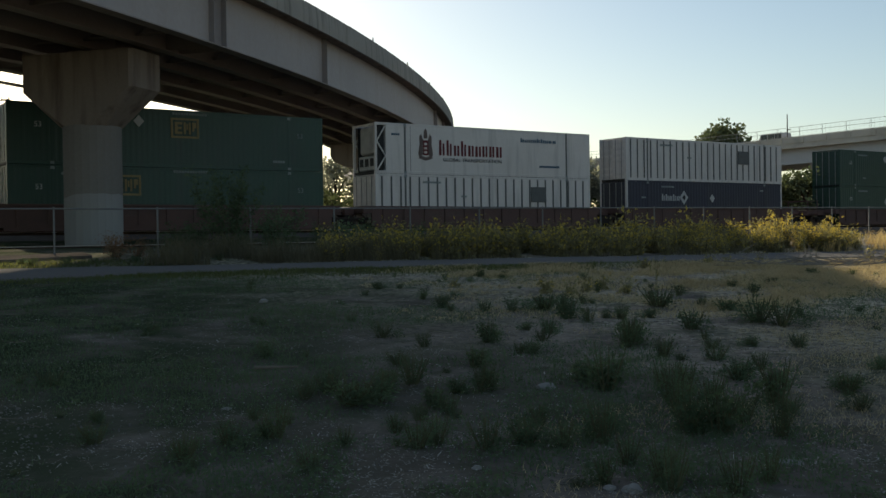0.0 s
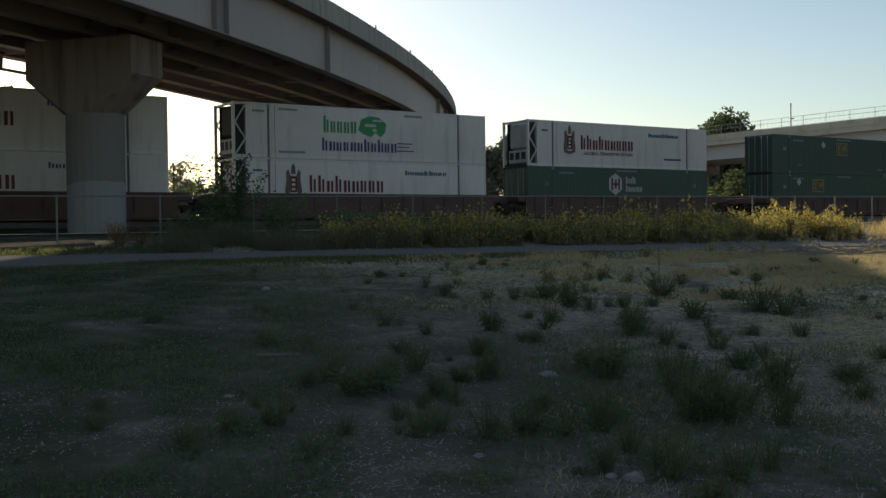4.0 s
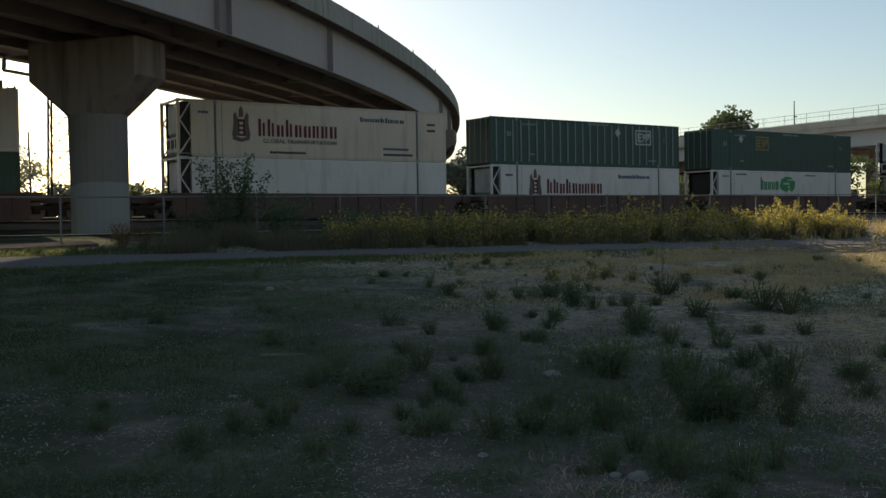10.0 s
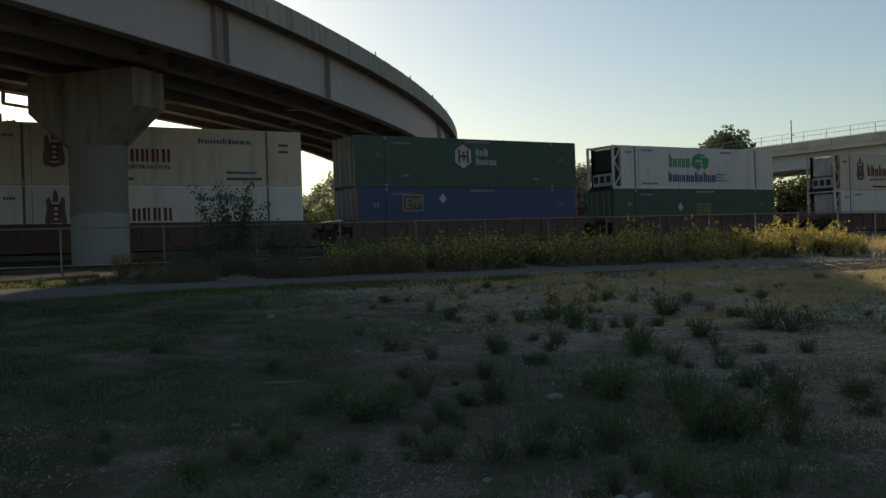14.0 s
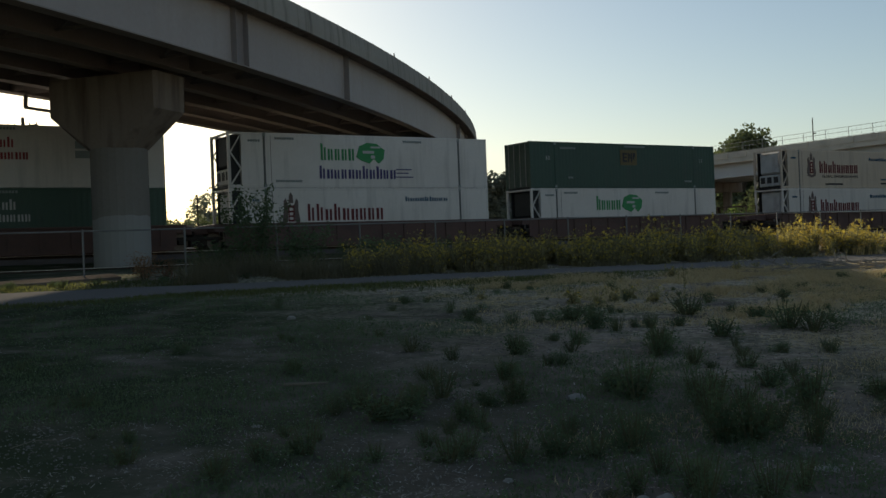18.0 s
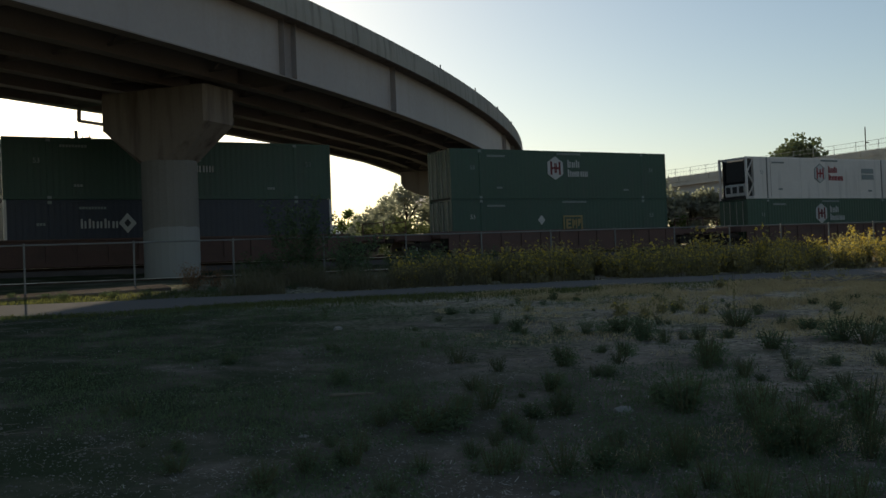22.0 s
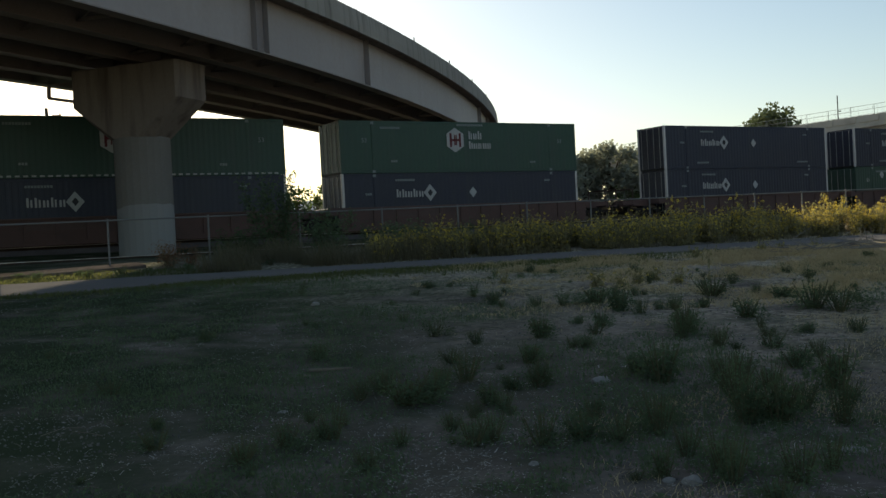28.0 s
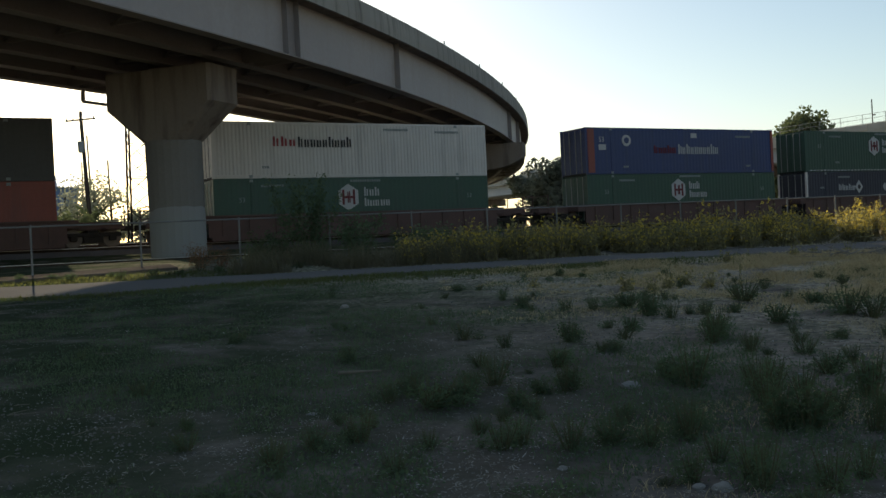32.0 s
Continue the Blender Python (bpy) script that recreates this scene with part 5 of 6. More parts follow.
    for name, c, mat, label, cat in ((("ground_cover"), low, "weed", "low green growth creeping over dry soil", "ground cover"), ("dry_grass", dry, "straw", "short dry straw-coloured grass in the field", "grass"),
                                     ("gravel", chips, "chip", "pale chips of stone scattered over soil", "gravel"), ("twigs", twigs, "twig", "dry broken twigs lying on soil", "twigs"),
                                     ("verge_grass", verge, "grass", "short green grass along the path", "grass"), ("straw_litter", litter, "litter", "loose dry straw lying on soil", "straw"), ("weed_grass", dull, "dull_weed", "dull dry weeds along the fence", "grass"), ("tall_grass", tall, "gold_grass", "tall golden dry grass behind the path", "grass")):
        tagged(new(name, c.mesh(name, M[mat])), label, cat, kind="stuff")


scatter_stuff()


# ---- wild sunflowers between path and fence ----
def sunflower(seed, h, blooms, size, spread=0.5, stalks=14, leaves=22):
    r = np.random.RandomState(seed)
    root = empty("wild_sunflower")
    tagged(root, "wild sunflower bush with many small yellow blossoms", "sunflower", "wild sunflowers behind the path")
    st, lv, fl, ds = Cloud(seed), Cloud(seed + 1), Cloud(seed + 2), Cloud(seed + 3)
    tips = []
    for q in range(stalks):
        sprig = q % 4 == 0 and h > 1 and q % 8 == 0 or q == 4
        pts = stems_of(st, r, 1, h * (1.22 if sprig else 0.98), spread * (0.9 if sprig else 1.0))[0]
        tips.append(pts)
        if sprig:
            tips.append(pts)
        for k in range(leaves):
            v = 4 * r.uniform(0.03, 1.0) ** 1.35
            i = min(int(v), 3)
            t = v - i
            p = pts[i] * (1 - t) + pts[i + 1] * t
            lv.leaf(p + r.normal(size=3) * (0.08, 0.08, 0.05), r.uniform(0.1, 0.2) * (1.15 - 0.17 * v), 1.6, 0.1)
    for k in range(blooms):
        pts = tips[r.randint(len(tips))]
        t = r.uniform(0.0, 1.0)
        i = (1, 2, 2, 3, 3)[k % 5]
        p = pts[i] * (1 - t) + pts[i + 1] * t + r.normal(size=3) * (0.12, 0.12, 0.07)
        nrm = fl.flower(p, size * r.uniform(0.8, 1.25))
        n = len(ds.v)
        a = np.cross(nrm, (0.1, 0.2, 1.0))
        a /= np.linalg.norm(a)
        b = np.cross(nrm, a)
        c0 = p + nrm * 0.008
        ds.v += [c0 + (math.cos(q) * a + math.sin(q) * b) * size * 0.15 for q in (0, 1.26, 2.51, 3.77, 5.03)]
        ds.f.append((n, n + 1, n + 2, n + 3, n + 4))
    part("stalk", st.mesh("stalk", M["stem"]), None, root, kind="stuff")
    part("foliage", lv.mesh("foliage", M["flower_leaf"]), None, root, kind="stuff")
    part("blossom", fl.mesh("blossom", M["petal"]), None, root, "bright yellow petals", kind="stuff")
    part("blossom_centre", ds.mesh("blossom_centre", M["disc"]), None, root, kind="stuff")
    return root


def plant_sunflowers():
    kinds = [sunflower(200 + 7 * i, 1.12, (26, 38, 50, 64)[i % 4], 0.09) for i in range(8)]
    used = set()
    rnd = random.Random(11)
    for n in range(240):
        x = -3.6 + 18.0 * (n + rnd.random()) / 240
        back = rnd.random()
        q = 30.0 + (1.2 + 0.12 * (x + 4)) * back + 0.25 * rnd.random()
        y = q + 0.28 * x
        k = rnd.choice((0, 1, 4, 5)) if x < 3 else rnd.choice((0, 1, 1, 2, 4, 5, 5, 6))
        if x > 9 and rnd.random() < 0.7:
            k = rnd.choice((3, 7))
        clump = noise.noise((x * 0.55, 3.0, 0.0))
        s = rnd.uniform(0.6, 1.0) * (0.8 if x < -1.5 else 1.0) * (0.85 + 0.2 * back) * (1.0 + (0.35 if x < 8 else 0.12) * clump)
        if clump < -0.2 and rnd.random() < 0.25:
            continue
        s *= 0.75 if x > 13.2 else 0.88 if x > 4 else 1.0
        if rnd.random() < 0.3 * max(0, 1 - (x + 4.2) / 5):
            continue
        put(kinds[k], x, y, (s, s, s * rnd.uniform(0.9, 1.2)), rnd.uniform(0, 6.28), first=k not in used)
        used.add(k)
    # stray plants in the field and on the verge
    small = sunflower(300, 0.55, 6, 0.075, 0.22, 5, 14)
    spots = [(2.3, 18.6), (2.7, 19.3), (3.1, 19.9), (1.9, 19.0), (3.4, 18.9), (7.2, 27.6), (7.8, 28.0), (0.2, 20.5), (5.2, 26.3), (8.9, 28.6), (11.9, 28.4), (12.8, 29.2)]
    for i, (x, y) in enumerate(spots):
        put(small, x, y, rnd.uniform(0.5, 0.8), rnd.uniform(0, 6.28), first=i == 0)


plant_sunflowers()


def shrub(seed, h, spread, leaves, material, name, label, leaf=0.1, stems=9):
    r = np.random.RandomState(seed)
    root = empty(name)
    tagged(root, label, name.replace("_", " "))
    st, lv = Cloud(seed), Cloud(seed + 1)
    for pts in stems_of(st, r, stems, h, spread):
        for k in range(leaves):
            i = r.randint(1, 4)
            t = r.uniform()
            p = pts[i] * (1 - t) + pts[min(i + 1, 4)] * t
            lv.leaf(p + r.normal(size=3) * 0.1, leaf * r.uniform(0.6, 1.3), 2.2, 0.2)
    part("stalk", st.mesh("stalk", M["stem"]), None, root, kind="stuff")
    part("foliage", lv.mesh("foliage", M[material]), None, root, kind="stuff")
    return root


put(shrub(41, 2.8, 1.25, 190, "weed_dark", "sapling", "sparse leafy sapling shading the fence", 0.12, 13), -6.75, 32.0, first=True)
put(shrub(42, 1.5, 0.8, 130, "weed_dark", "shrub", "dark green shrub beside the fence", 0.1, 14), -5.0, 31.2, first=True)
put(shrub(43, 1.0, 0.7, 110, "weed_dark", "shrub", "dark green shrub near the footpath", 0.09, 12), -7.6, 30.6, first=True)
put(shrub(48, 1.1, 0.8, 110, "weed", "shrub", "low green shrub among tall grass", 0.09, 12), -2.6, 32.3, first=True)
put(shrub(44, 0.75, 0.42, 90, "rust_leaf", "dead_weed", "rust-coloured dead weed on the verge", 0.06, 12), -9.4, 29.2, first=True)
put(shrub(45, 0.6, 0.35, 60, "rust_leaf", "dead_weed", "rust-coloured dead weed near the pier", 0.06, 9), -8.9, 29.6, first=True)
# young staked tree in the field
put(shrub(46, 0.9, 0.3, 14, "flower_leaf", "young_plant", "thin young plant with few leaves", 0.09, 2), 3.55, 17.1, (0.55, 0.55, 1.5), first=True)
for i, (x, q, h) in enumerate(((-8.6, 35.2, 0.7), (-6.8, 35.4, 0.8), (-4.0, 35.5, 0.9), (-1.0, 35.8, 0.8))):
    put(shrub(60 + i, h, 0.6, 70, "weed_dark", "shrub", "dark weedy shrub beside the siding", 0.08, 10), x, q + 0.28 * x, first=True)


def stone(x, y, w, d, h, seed):
    b = bmesh.new()
    bmesh.ops.create_icosphere(b, subdivisions=2, radius=1.0)
    for v in b.verts:
        k = 1 + 0.3 * noise.noise(v.co * 1.3 + Vector((seed * 7.1, 0, 0)))
        v.co = Vector((v.co.x * w * k / 2, v.co.y * d * k / 2, v.co.z * h * k / 2))
    me = bpy.data.meshes.new("stone")
    b.to_mesh(me)
    b.free()
    me.materials.append(M["stone"])
    o = new("stone", me)
    o.location = (x, y, ground_z(x, y) + h * 0.15)
    tagged(o, "pale rounded stone half sunk in soil", "stone", "stones in the field")


for i, (x, y, w, d, h) in enumerate(((0.95, 9.5, 0.2, 0.15, 0.09), (1.11, 6.05, 0.12, 0.1, 0.08), (0.98, 6.1, 0.08, 0.07, 0.05), (2.26, 6.7, 0.2, 0.1, 0.05), (2.55, 9.8, 0.06, 0.05, 0.04),
                                     (-1.85, 8.6, 0.1, 0.07, 0.03), (-3.14, 17.7, 0.16, 0.12, 0.1), (2.05, 9.2, 0.3, 0.15, 0.06), (0.2, 6.6, 0.07, 0.06, 0.04))):
    stone(x, y, w, d, h, i)
for i, (x, y, a, ln) in enumerate(((-1.72, 10.4, 0.1, 0.45), (11.6, 28.3, 0.3, 2.2), (13.0, 28.7, -0.4, 1.8), (12.4, 28.0, 0.9, 1.4))):
    c = Cloud(90 + i)
    c.tube([(x + math.cos(a) * ln * t, y + math.sin(a) * ln * t, ground_z(x, y) + 0.06 + 0.1 * t * (i > 0)) for t in (-0.5, -0.1, 0.2, 0.5)], 0.02 if i == 0 else 0.045, 0.01, 6)
    tagged(new("branch", c.mesh("branch", M["twig"])), "bare pale branch lying on the ground", "branch")


def brush_pile(x, y, w, d, n, seed):
    """Dead branches heaped on the ground."""
    r = np.random.RandomState(seed)
    root = empty("brush_pile", pose(x, y, ground_z(x, y)))
    tagged(root, "heap of dead grey branches beside the footpath", "brush pile")
    for k in range(n):
        c = Cloud(seed + k)
        px, py = r.uniform(-w / 2, w / 2), r.uniform(-d / 2, d / 2)
        a, ln = r.normal() * 0.5 + (3.14 if r.rand() < 0.5 else 0), r.uniform(0.5, 1.7)
        lift, up = r.uniform(0.02, 0.12), r.uniform(0.0, 0.3)
        z0 = ground_z(x + px, y + py) - ground_z(x, y)
        pts = [np.array((px + math.cos(a) * ln * t, py + math.sin(a) * ln * t + 0.06 * r.normal(), z0 + lift + up * t)) for t in (0, 0.3, 0.6, 0.85, 1.0)]
        c.tube(pts, r.uniform(0.015, 0.035), 0.006, 5)
        for q in (2, 3):
            e = pts[q] + np.array((r.normal() * 0.25, r.normal() * 0.2, abs(r.normal()) * 0.18))
            c.tube([pts[q], (pts[q] + e) / 2 + (0, 0, 0.02), e], 0.012, 0.004, 4)
        part("branch", c.mesh("branch", M["dead_wood"]), None, root)


M["dead_wood"] = surface("bleached_dead_wood", (0.3, 0.27, 0.23), 0.9, other=(0.16, 0.135, 0.11), big=3, fine=25)
brush_pile(9.3, 26.6, 3.2, 1.0, 24, 700)
brush_pile(11.6, 27.6, 2.4, 1.2, 18, 740)


# ---- trees behind the tracks ----
def tree(az, dist, top, crown_r, seed, material="tree_leaf", leaves=2600, leaf=0.4, low=0.25, name="tree", label="leafy broad tree behind the railway", squash=1.0):
    r = np.random.RandomState(seed)
    x, y = dist * math.sin(radians(az)), dist * math.cos(radians(az))
    base = ground_z(x, y)
    h = top - base
    root = empty(name, pose(x, y, base))
    tagged(root, label, "tree", "trees behind the railway")
    tr, cr = Cloud(seed), Cloud(seed + 1)
    tr.tube([(0, 0, -0.3), (0.03 * h, 0, h * 0.2), (0, 0.02 * h, h * 0.45), (0.02 * h, 0, h * 0.75)], 0.035 * h, 0.008 * h, 8)
    puffs = []
    for k in range(16):
        a = r.uniform(0, 6.28)
        t = r.uniform(low, 0.93)
        rad = crown_r * (1 - 0.75 * abs((t - low) / (1 - low) - 0.4) ** 1.5) * r.uniform(0.25, 0.85)
        p = np.array((math.cos(a) * rad, math.sin(a) * rad, h * t))
        tr.tube([(0, 0, h * max(0.12, t * 0.55)), p * (0.55, 0.55, 0.9), p], 0.012 * h, 0.003 * h, 5)
        puffs.append((p, crown_r * r.uniform(0.28, 0.5)))
    puffs.append((np.array((0, 0, h - crown_r * 0.35)), crown_r * 0.38))
    for k in range(leaves):
        p, rad = puffs[r.randint(len(puffs))]
        d = r.normal(size=3)
        d /= np.linalg.norm(d)
        q = p + d * rad * r.uniform(0.45, 1.05) * (1, 1, 0.8 * squash)
        if q[2] < 0.3:
            continue
        cr.leaf(q, leaf * r.uniform(0.6, 1.3), 1.6)
    part("trunk", tr.mesh("trunk", M["bark"]), None, root)
    part("crown", cr.mesh("crown", M[material]), None, root)
    return root


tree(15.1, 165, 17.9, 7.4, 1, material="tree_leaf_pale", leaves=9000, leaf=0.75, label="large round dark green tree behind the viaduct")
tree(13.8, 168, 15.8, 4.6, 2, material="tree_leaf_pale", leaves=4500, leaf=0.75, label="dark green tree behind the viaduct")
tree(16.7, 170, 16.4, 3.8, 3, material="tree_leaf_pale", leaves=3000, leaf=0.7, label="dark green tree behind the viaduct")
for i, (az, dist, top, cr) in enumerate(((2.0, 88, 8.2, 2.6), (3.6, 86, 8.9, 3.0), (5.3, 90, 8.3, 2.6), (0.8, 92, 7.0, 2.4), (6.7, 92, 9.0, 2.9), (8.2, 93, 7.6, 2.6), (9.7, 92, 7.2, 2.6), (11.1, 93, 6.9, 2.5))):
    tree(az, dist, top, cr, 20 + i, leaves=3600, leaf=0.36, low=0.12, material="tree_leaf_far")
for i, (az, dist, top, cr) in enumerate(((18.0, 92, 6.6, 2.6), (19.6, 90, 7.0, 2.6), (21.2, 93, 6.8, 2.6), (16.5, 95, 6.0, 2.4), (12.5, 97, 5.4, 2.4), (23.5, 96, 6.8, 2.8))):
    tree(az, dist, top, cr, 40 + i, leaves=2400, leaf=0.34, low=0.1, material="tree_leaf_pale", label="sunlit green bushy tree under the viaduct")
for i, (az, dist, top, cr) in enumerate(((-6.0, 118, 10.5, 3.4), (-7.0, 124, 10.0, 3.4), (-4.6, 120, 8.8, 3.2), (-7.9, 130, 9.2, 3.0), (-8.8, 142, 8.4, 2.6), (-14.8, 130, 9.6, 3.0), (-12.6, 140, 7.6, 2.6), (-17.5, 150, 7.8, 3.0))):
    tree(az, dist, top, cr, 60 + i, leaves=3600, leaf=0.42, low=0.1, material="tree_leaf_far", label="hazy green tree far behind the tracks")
tree(-9.2, 160, 10.6, 1.6, 75, leaves=1500, leaf=0.45, low=0.1, material="tree_leaf", label="slender conical tree far behind the tracks")
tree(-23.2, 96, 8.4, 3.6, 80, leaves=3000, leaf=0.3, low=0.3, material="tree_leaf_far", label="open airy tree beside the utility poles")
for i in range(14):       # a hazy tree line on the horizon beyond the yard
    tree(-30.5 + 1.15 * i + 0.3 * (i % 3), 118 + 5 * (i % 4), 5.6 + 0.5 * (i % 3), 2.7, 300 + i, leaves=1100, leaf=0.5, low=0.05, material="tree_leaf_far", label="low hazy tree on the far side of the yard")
# a ragged line of bushes beyond the tracks
rnd_b = random.Random(77)
first_bush = None
for i in range(46):
    s_b = -75 + 5.2 * i + rnd_b.uniform(-1.5, 1.5)
    q = along(s_b, rnd_b.uniform(63, 76))
    h_b = rnd_b.uniform(0.7, 1.25)
    if first_bush is None or i % 12 == 0:
        first_bush = shrub(500 + i, 2.3, 2.0, 60, "tree_leaf_pale" if i % 24 else "tree_leaf", "bush", "dusty green bush beyond the tracks", 0.32, 16)
        tagged(first_bush, group="bushes beyond the tracks")
        put(first_bush, q.x, q.y, (1.2, 1.2, h_b), rnd_b.uniform(0, 6.28), first=True)
    else:
        put(first_bush, q.x, q.y, (1.3, 1.3, h_b), rnd_b.uniform(0, 6.28))
# young trees close behind the fence, seen through the gaps of the train
for i, (az, dist, top, cr) in enumerate(((-10.8, 60, 5.0, 0.9), (-11.9, 61, 5.6, 0.9), (-9.7, 60, 4.5, 0.8))):
    tree(az, dist, top, cr, 90 + i, leaves=420, leaf=0.2, low=0.3, material="tree_leaf", label="slim young tree close behind the tracks")

# ---- poles, tower and sheds behind the tracks ----


def polar(az, dist):
    return dist * math.sin(radians(az)), dist * math.cos(radians(az))


def utility_pole(az, dist, top, arms, lean, label):
    x, y = polar(az, dist)
    z = ground_z(x, y)
    root = empty("utility_pole", pose(x, y, z, 0, lean, 0))
    tagged(root, label, "utility pole", "utility poles behind the tracks")
    h = top - z
    part("shaft", rod(bmesh.new(), (0, 0, -0.3), (0, 0, h), 0.2 if arms else 0.11, 0.13 if arms else 0.07, 10), M["pole_wood"], root)
    for k in range(arms):
        zz = h - 0.7 - 0.9 * k
        a = part("cross_arm", boxed(-1.25, 1.25, -0.2, -0.08, zz - 0.06, zz + 0.06), M["pole_wood"], root)
        for xx in (-1.15, -0.6, 0.6, 1.15):
            part("insulator", rod(bmesh.new(), (xx, -0.14, zz + 0.06), (xx, -0.14, zz + 0.28), 0.05, 0.035), M["galv"], a)
    if arms:
        part("transformer", rod(bmesh.new(), (0.0, -0.45, h - 3.4), (0.0, -0.45, h - 2.5), 0.25, seg=12), M["galv"], root)


utility_pole(-23.36, 88, 13.6, 1, -2.3, "tall wooden utility pole with cross arms")
utility_pole(-23.24, 100, 13.0, 0, -1.2, "slim wooden utility pole")
utility_pole(-22.29, 96, 10.3, 0, -1.0, "slim wooden utility pole")
utility_pole(-23.72, 120, 12.3, 0, 0.6, "slim wooden utility pole")
utility_pole(-24.6, 98, 7.5, 0, 0, "short wooden utility pole")
utility_pole(4.0, 110, 11.6, 0, 0, "thin pole above the trees")
utility_pole(-14.9, 112, 8.6, 0, 0, "slim wooden utility pole")


def lattice_tower(az, dist, top, w0, w1):
    x, y = polar(az, dist)
    z = ground_z(x, y)
    root = empty("lattice_tower", pose(x, y, z, 0, 0, 12))
    tagged(root, "tall steel lattice tower behind the tracks", "tower")
    h = top - z

    def c(k, t):
        w = (w0 + (w1 - w0) * t) / 2
        return Vector(((-w, -w), (w, -w), (w, w), (-w, w))[k % 4]).to_3d() + Vector((0, 0, h * t))
    for k in range(4):
        part("leg", beam(bmesh.new(), c(k, -0.01), c(k, 1), 0.14, 0.14), M["bogie"], root)
    n = 13
    for i in range(n):
        for k in range(4):
            b = beam(bmesh.new(), c(k, i / n), c(k + 1, (i + 1) / n), 0.07, 0.07)
            part("brace", b, M["bogie"], root)
            if i % 2 == 0:
                part("strut", beam(bmesh.new(), c(k, i / n), c(k + 1, i / n), 0.07, 0.07), M["bogie"], root)


lattice_tower(-20.8, 104, 24.0, 2.2, 1.4)


def shed(az, dist, w, d, h, roof, label, wall="pale_girder"):
    x, y = polar(az, dist)
    root = empty("shed", pose(x, y, ground_z(x, y), 0, 0, -az))
    tagged(root, label, "building")
    part("wall", boxed(-w / 2, w / 2, -d / 2, d / 2, -0.3, h), M[wall], root, "blue metal wall" if wall == "roof_blue" else "pale metal wall")
    loops = [[(sx * (w / 2 + 0.3), -d / 2 - 0.4, h), (sx * (w / 2 + 0.3), 0, h + d * 0.18), (sx * (w / 2 + 0.3), d / 2 + 0.4, h)] for sx in (-1, 1)]
    part("roof", hull("roof", loops, M[roof]), None, root, "blue metal roof" if roof == "blue" else "grey metal roof")
    part("door", boxed(-w * 0.2, w * 0.05, -d / 2 - 0.04, -d / 2, -0.2, h * 0.75), M["galv"], root)
    for k in range(3):
        xx = w * (0.15 + 0.1 * k)
        part("window", boxed(xx, xx + 0.8, -d / 2 - 0.03, -d / 2, h * 0.4, h * 0.7), M["grille"], root)


M["roof_blue"] = surface("blue_roof_metal", (0.12, 0.2, 0.34), 0.5, 0.2, other=(0.09, 0.15, 0.27), big=0.5, fine=5)
shed(-25.3, 125, 5.6, 9, 6.9, "roof_blue", "tall shed of blue metal beyond the tracks", "roof_blue")
shed(-28.6, 140, 16, 12, 5.6, "pale_girder", "long pale shed beyond the tracks")
shed(-10.6, 170, 14, 10, 4.2, "pale_girder", "small pale house far behind the tracks")


def signal_mast(az, dist, top):
    x, y = polar(az, dist)
    z = ground_z(x, y)
    root = empty("signal_mast", pose(x, y, z, 0, 0, -az))
    tagged(root, "steel signal mast with ladder cage beside the tracks", "signal")
    h = top - z
    part("mast", rod(bmesh.new(), (0, 0, -0.2), (0, 0, h), 0.17, 0.15, 10), M["bogie"], root)
    for z0, z1 in ((h - 2.6, h - 0.4), (h - 6.4, h - 4.6)):
        b = bmesh.new()
        for a, c in (((0.1, 0, z0), (1.5, 0, z0)), ((1.5, 0, z0), (1.5, 0, z1)), ((1.5, 0, z1), (0.1, 0, z1))):
            beam(b, a, c, 0.07, 0.07)
        part("cage", b, M["bogie"], root)
    b = bmesh.new()
    for xx in (1.3, 1.75):
        beam(b, (xx, 0.1, 0), (xx, 0.1, h - 0.4), 0.05, 0.05)
    for k in range(int(h / 0.45)):
        beam(b, (1.3, 0.1, 0.3 + 0.45 * k), (1.75, 0.1, 0.3 + 0.45 * k), 0.04, 0.04)
    part("ladder", b, M["bogie"], root)
    for zz in (h - 1.5, h - 5.5):
        part("signal_head", boxed(-0.9, -0.25, -0.15, 0.15, zz - 0.5, zz + 0.5, 0.04), M["bogie"], root)


signal_mast(-28.0, 76, 9.6)
# conveyor tower over the shed
x, y = polar(-25.4, 132)
cv = empty("conveyor", pose(x, y, ground_z(x, y), 0, 0, 25))
tagged(cv, "dark conveyor tower above the blue shed", "conveyor")
b = bmesh.new()
for px, py in ((-0.7, -0.7), (0.7, -0.7), (0.7, 0.7), (-0.7, 0.7)):
    beam(b, (px, py, -0.2), (px, py, 11.2), 0.16, 0.16)
part("tower", b, M["galv"], cv)
part("hopper", boxed(-0.7, 0.7, -0.7, 0.7, 10.6, 11.6, 0.1), M["galv"], cv)
b = bmesh.new()
beam(b, (0, 0, 10.6), (-3.4, 0, 7.2), 0.35, 0.3)
beam(b, (-3.4, 0, 7.2), (-8.0, 0, 4.9), 0.3, 0.3)
part("chute", b, M["galv"], cv)

# concrete-block footing pieces and a relay cabinet by the main track
for az, dist, w, h in ((-15.7, 66, 1.0, 1.6), (-5.5, 74, 0.8, 1.4)):
    x, y = polar(az, dist)
    c = empty("relay_cabinet", pose(x, y, ground_z(x, y), 0, 0, 33.9))
    tagged(c, "grey metal relay cabinet beside the tracks", "cabinet")
    part("body", boxed(-w / 2, w / 2, -0.35, 0.35, 0, h, 0.03), M["galv"], c)
    part("roof", boxed(-w / 2 - 0.08, w / 2 + 0.08, -0.43, 0.43, h, h + 0.08, 0.02), M["galv"], c)
    part("door", boxed(-w / 2 + 0.08, w / 2 - 0.08, -0.37, -0.352, 0.1, h - 0.1), M["pale_girder"], c)

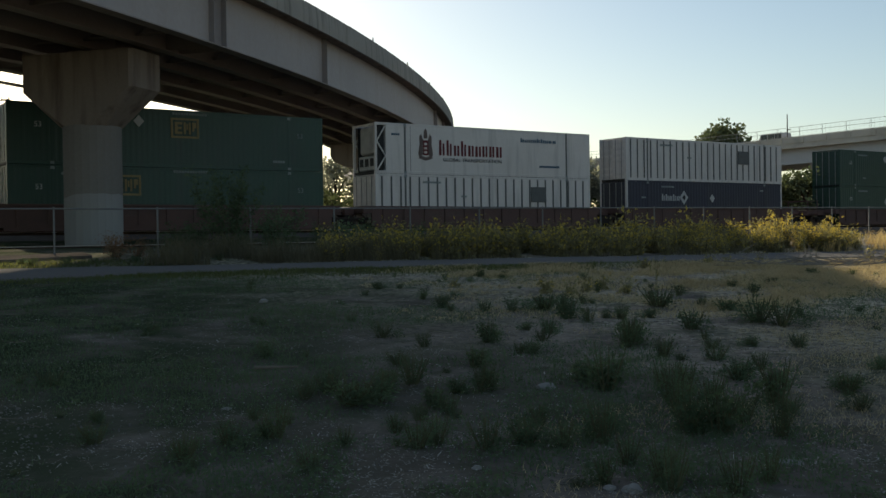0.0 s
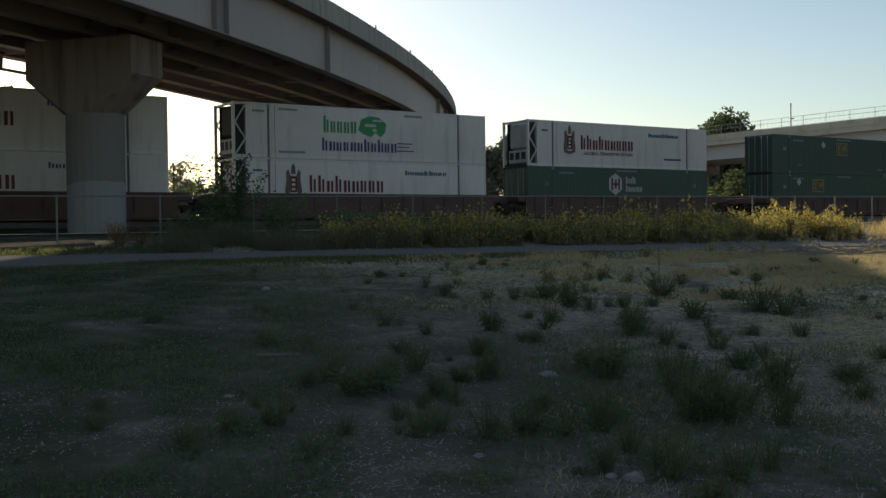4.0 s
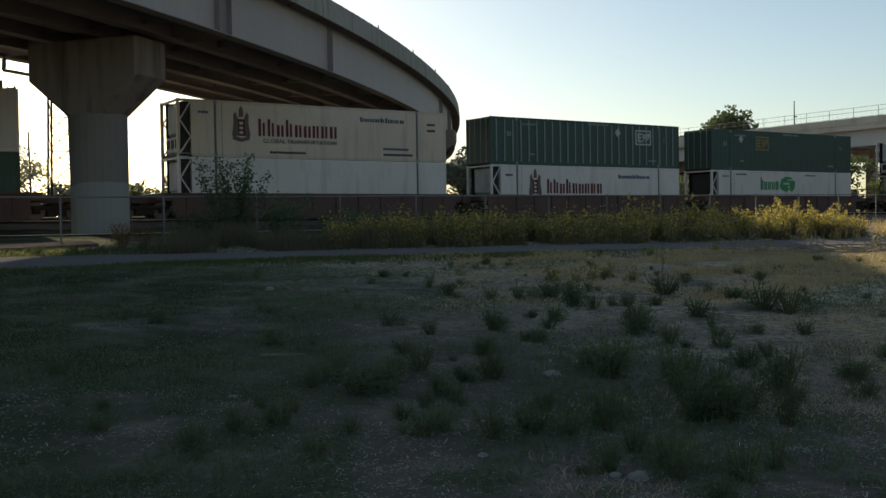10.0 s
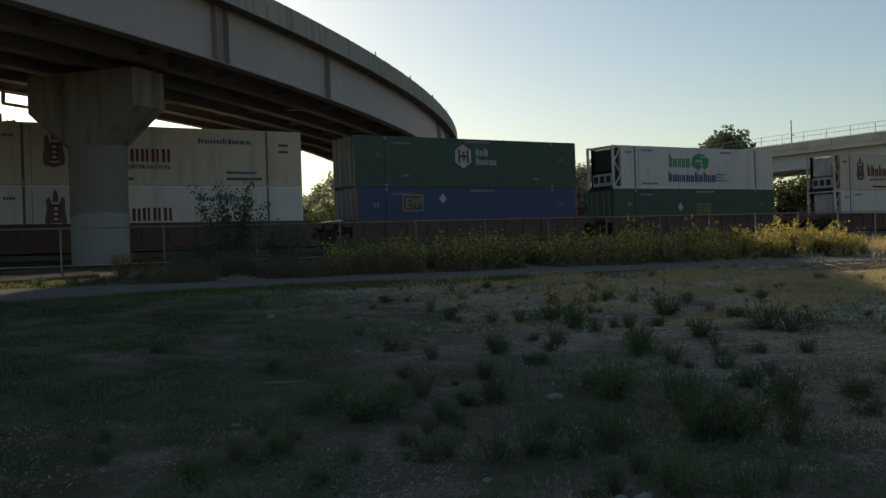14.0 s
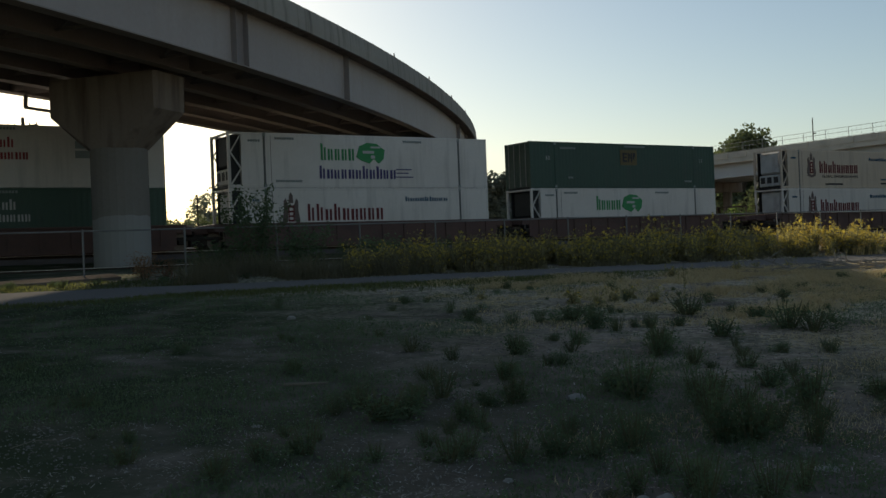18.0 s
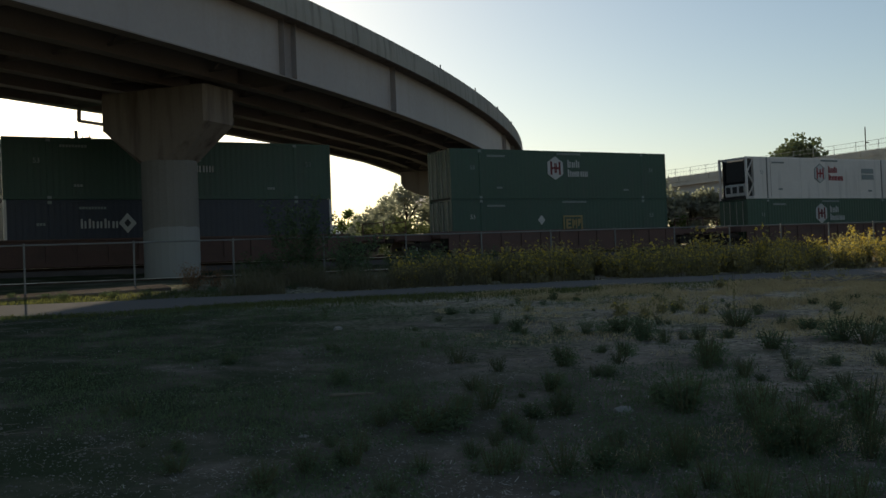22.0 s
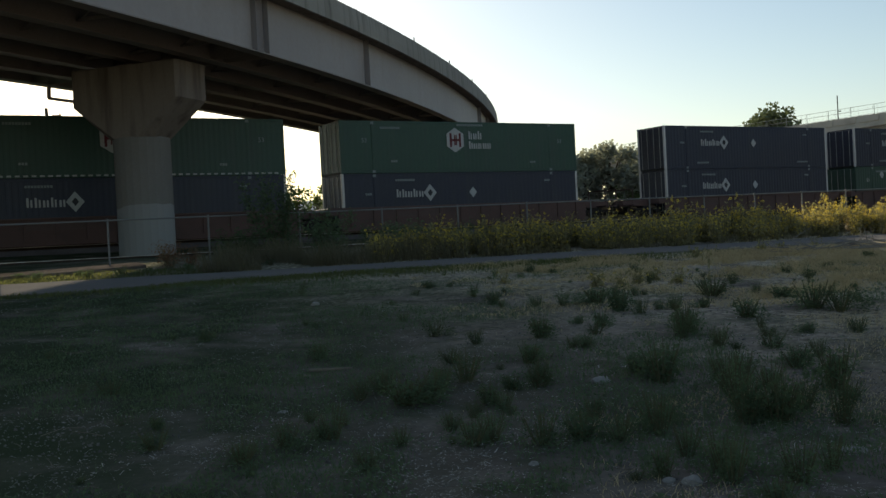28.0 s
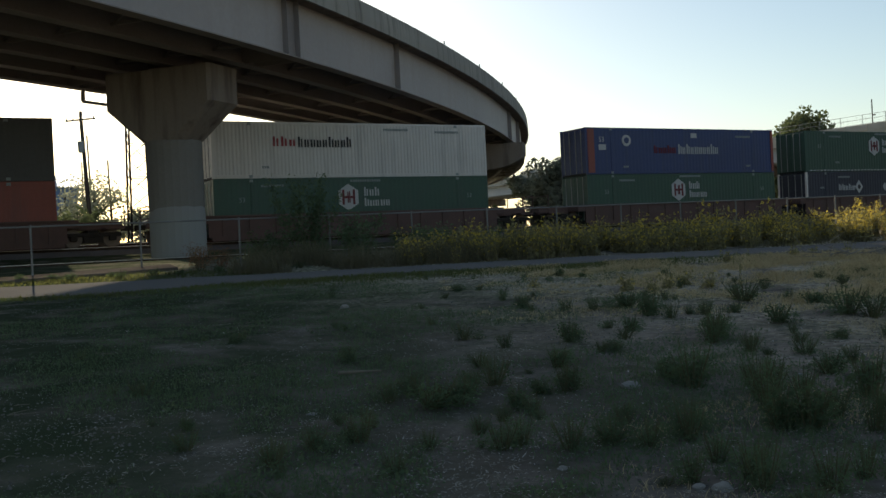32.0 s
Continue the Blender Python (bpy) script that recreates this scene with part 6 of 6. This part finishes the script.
# ---- vehicles on the viaduct ----
M["tyre"] = surface("tyre_rubber", (0.02, 0.02, 0.02), 0.9)
M["car_glass"] = surface("dark_car_glass", (0.02, 0.022, 0.025), 0.08, amount=0.1, bump=0.0)
CAR_PAINT = {"white": M["white"], "dark": M["dark"], "silver": M["galv"]}


def car(kind, paint, label):
    root = empty("car")
    tagged(root, label, "car", "vehicles on the viaduct")
    h_roof, cab0, cab1 = {"suv": (1.85, -2.2, 0.95), "sedan": (1.45, -1.5, 0.9), "pickup": (1.85, -0.3, 1.3)}[kind]
    prof = [(-2.4, 0.35), (2.4, 0.35), (2.45, 0.75), (1.3, 1.02), (-2.3, 1.05), (-2.45, 0.8)]
    part("body", hull("body", [[(x, y, z) for x, z in prof] for y in (-0.92, 0.92)], CAR_PAINT[paint]), None, root)
    cab = [(cab0, 1.0), (cab1 + 0.5, 1.0), (cab1, h_roof), (cab0 + 0.25, h_roof)]
    part("cabin", hull("cabin", [[(x, y, z) for x, z in cab] for y in (-0.82, 0.82)], CAR_PAINT[paint]), None, root)
    for y in (-0.835, 0.835):
        n = 2 if kind == "pickup" else 3
        for k in range(n):
            a0 = cab0 + 0.25 + (cab1 - cab0 - 0.1) * k / n
            a1 = cab0 + 0.15 + (cab1 - cab0 - 0.1) * (k + 1) / n
            part("window", boxed(a0, a1, min(y, y * 0.97), max(y, y * 0.97), 1.12, h_roof - 0.14), M["car_glass"], root)
    for x in (-1.5, 1.5):
        for y in (-0.85, 0.85):
            w = part("wheel", rod(bmesh.new(), (x, y - 0.12, 0.36), (x, y + 0.12, 0.36), 0.36, seg=16), M["tyre"], root)
            part("rim", rod(bmesh.new(), (x, y - 0.13, 0.36), (x, y + 0.13, 0.36), 0.2, seg=12), M["galv"], w)
    return root


FAR_DIR = (FAR_B - FAR_A).normalized()
FAR_TURN = math.degrees(math.atan2(FAR_DIR.y, FAR_DIR.x))
TRAFFIC = [(car("suv", "white", "white sport utility vehicle driving on the viaduct"), 54.7, 0.0, 17.5),
           (car("sedan", "dark", "dark saloon car driving on the viaduct"), 40.5, 1.5, 16.5),
           (car("sedan", "white", "white saloon car driving on the viaduct"), 57.0, 11.5, 16.0),
           (car("pickup", "silver", "silver pickup truck driving on the viaduct"), 45.6, 13.0, 15.5)]


def on_viaduct(s):
    q = FAR_A + FAR_DIR * s
    side = Vector((FAR_DIR.y, -FAR_DIR.x))
    q = q + side * 2.4
    return pose(q.x, q.y, 11.31, 0, 0, FAR_TURN)


# ---- movement ----
SPEED, GAIN = 13.185, 0.004
LAG = {0.0: -0.14, 1.0: -0.13, 2.0: -0.17, 3.0: 0.24, 6.0: 0.31, 7.0: -0.06, 8.0: 0.46, 9.0: -0.12, 10.0: -0.15, 11.0: 0.31, 12.0: -0.28,
       13.0: 0.17, 14.0: -0.17, 15.0: -0.22, 18.0: 0.08, 19.0: -0.24, 20.0: -0.2, 21.0: 0.33, 22.0: -0.02, 23.0: 0.39, 24.0: -0.33,
       25.0: -0.35, 28.0: 0.18, 29.0: 0.16, 30.0: 0.1, 31.0: 0.16, 32.0: -0.26}


def motions():
    """The train rolls steadily along its track."""
    for thing, mid, z in TRAIN:
        rows = []
        for t, lag in LAG.items():
            q = along(mid + SPEED * t + GAIN * t * t + lag, TRACK_P, RAIL_Z + z)
            rows.append((t, pose(q.x, q.y, q.z, 0, 0, 33.9)))
        walk(thing, rows)
    # vehicles drive along the viaduct and wait beyond its bends
    for thing, s0, t0, speed in TRAFFIC:
        ends = sorted({0.0, max(0.0, t0 - (s0 + 55) / speed), t0, t0 + 4.0, 32.0})
        walk(thing, [(t, on_viaduct(max(-55.0, min(s0 + speed * (t - t0), s0 + 4.0 * speed)))) for t in ends])


motions()
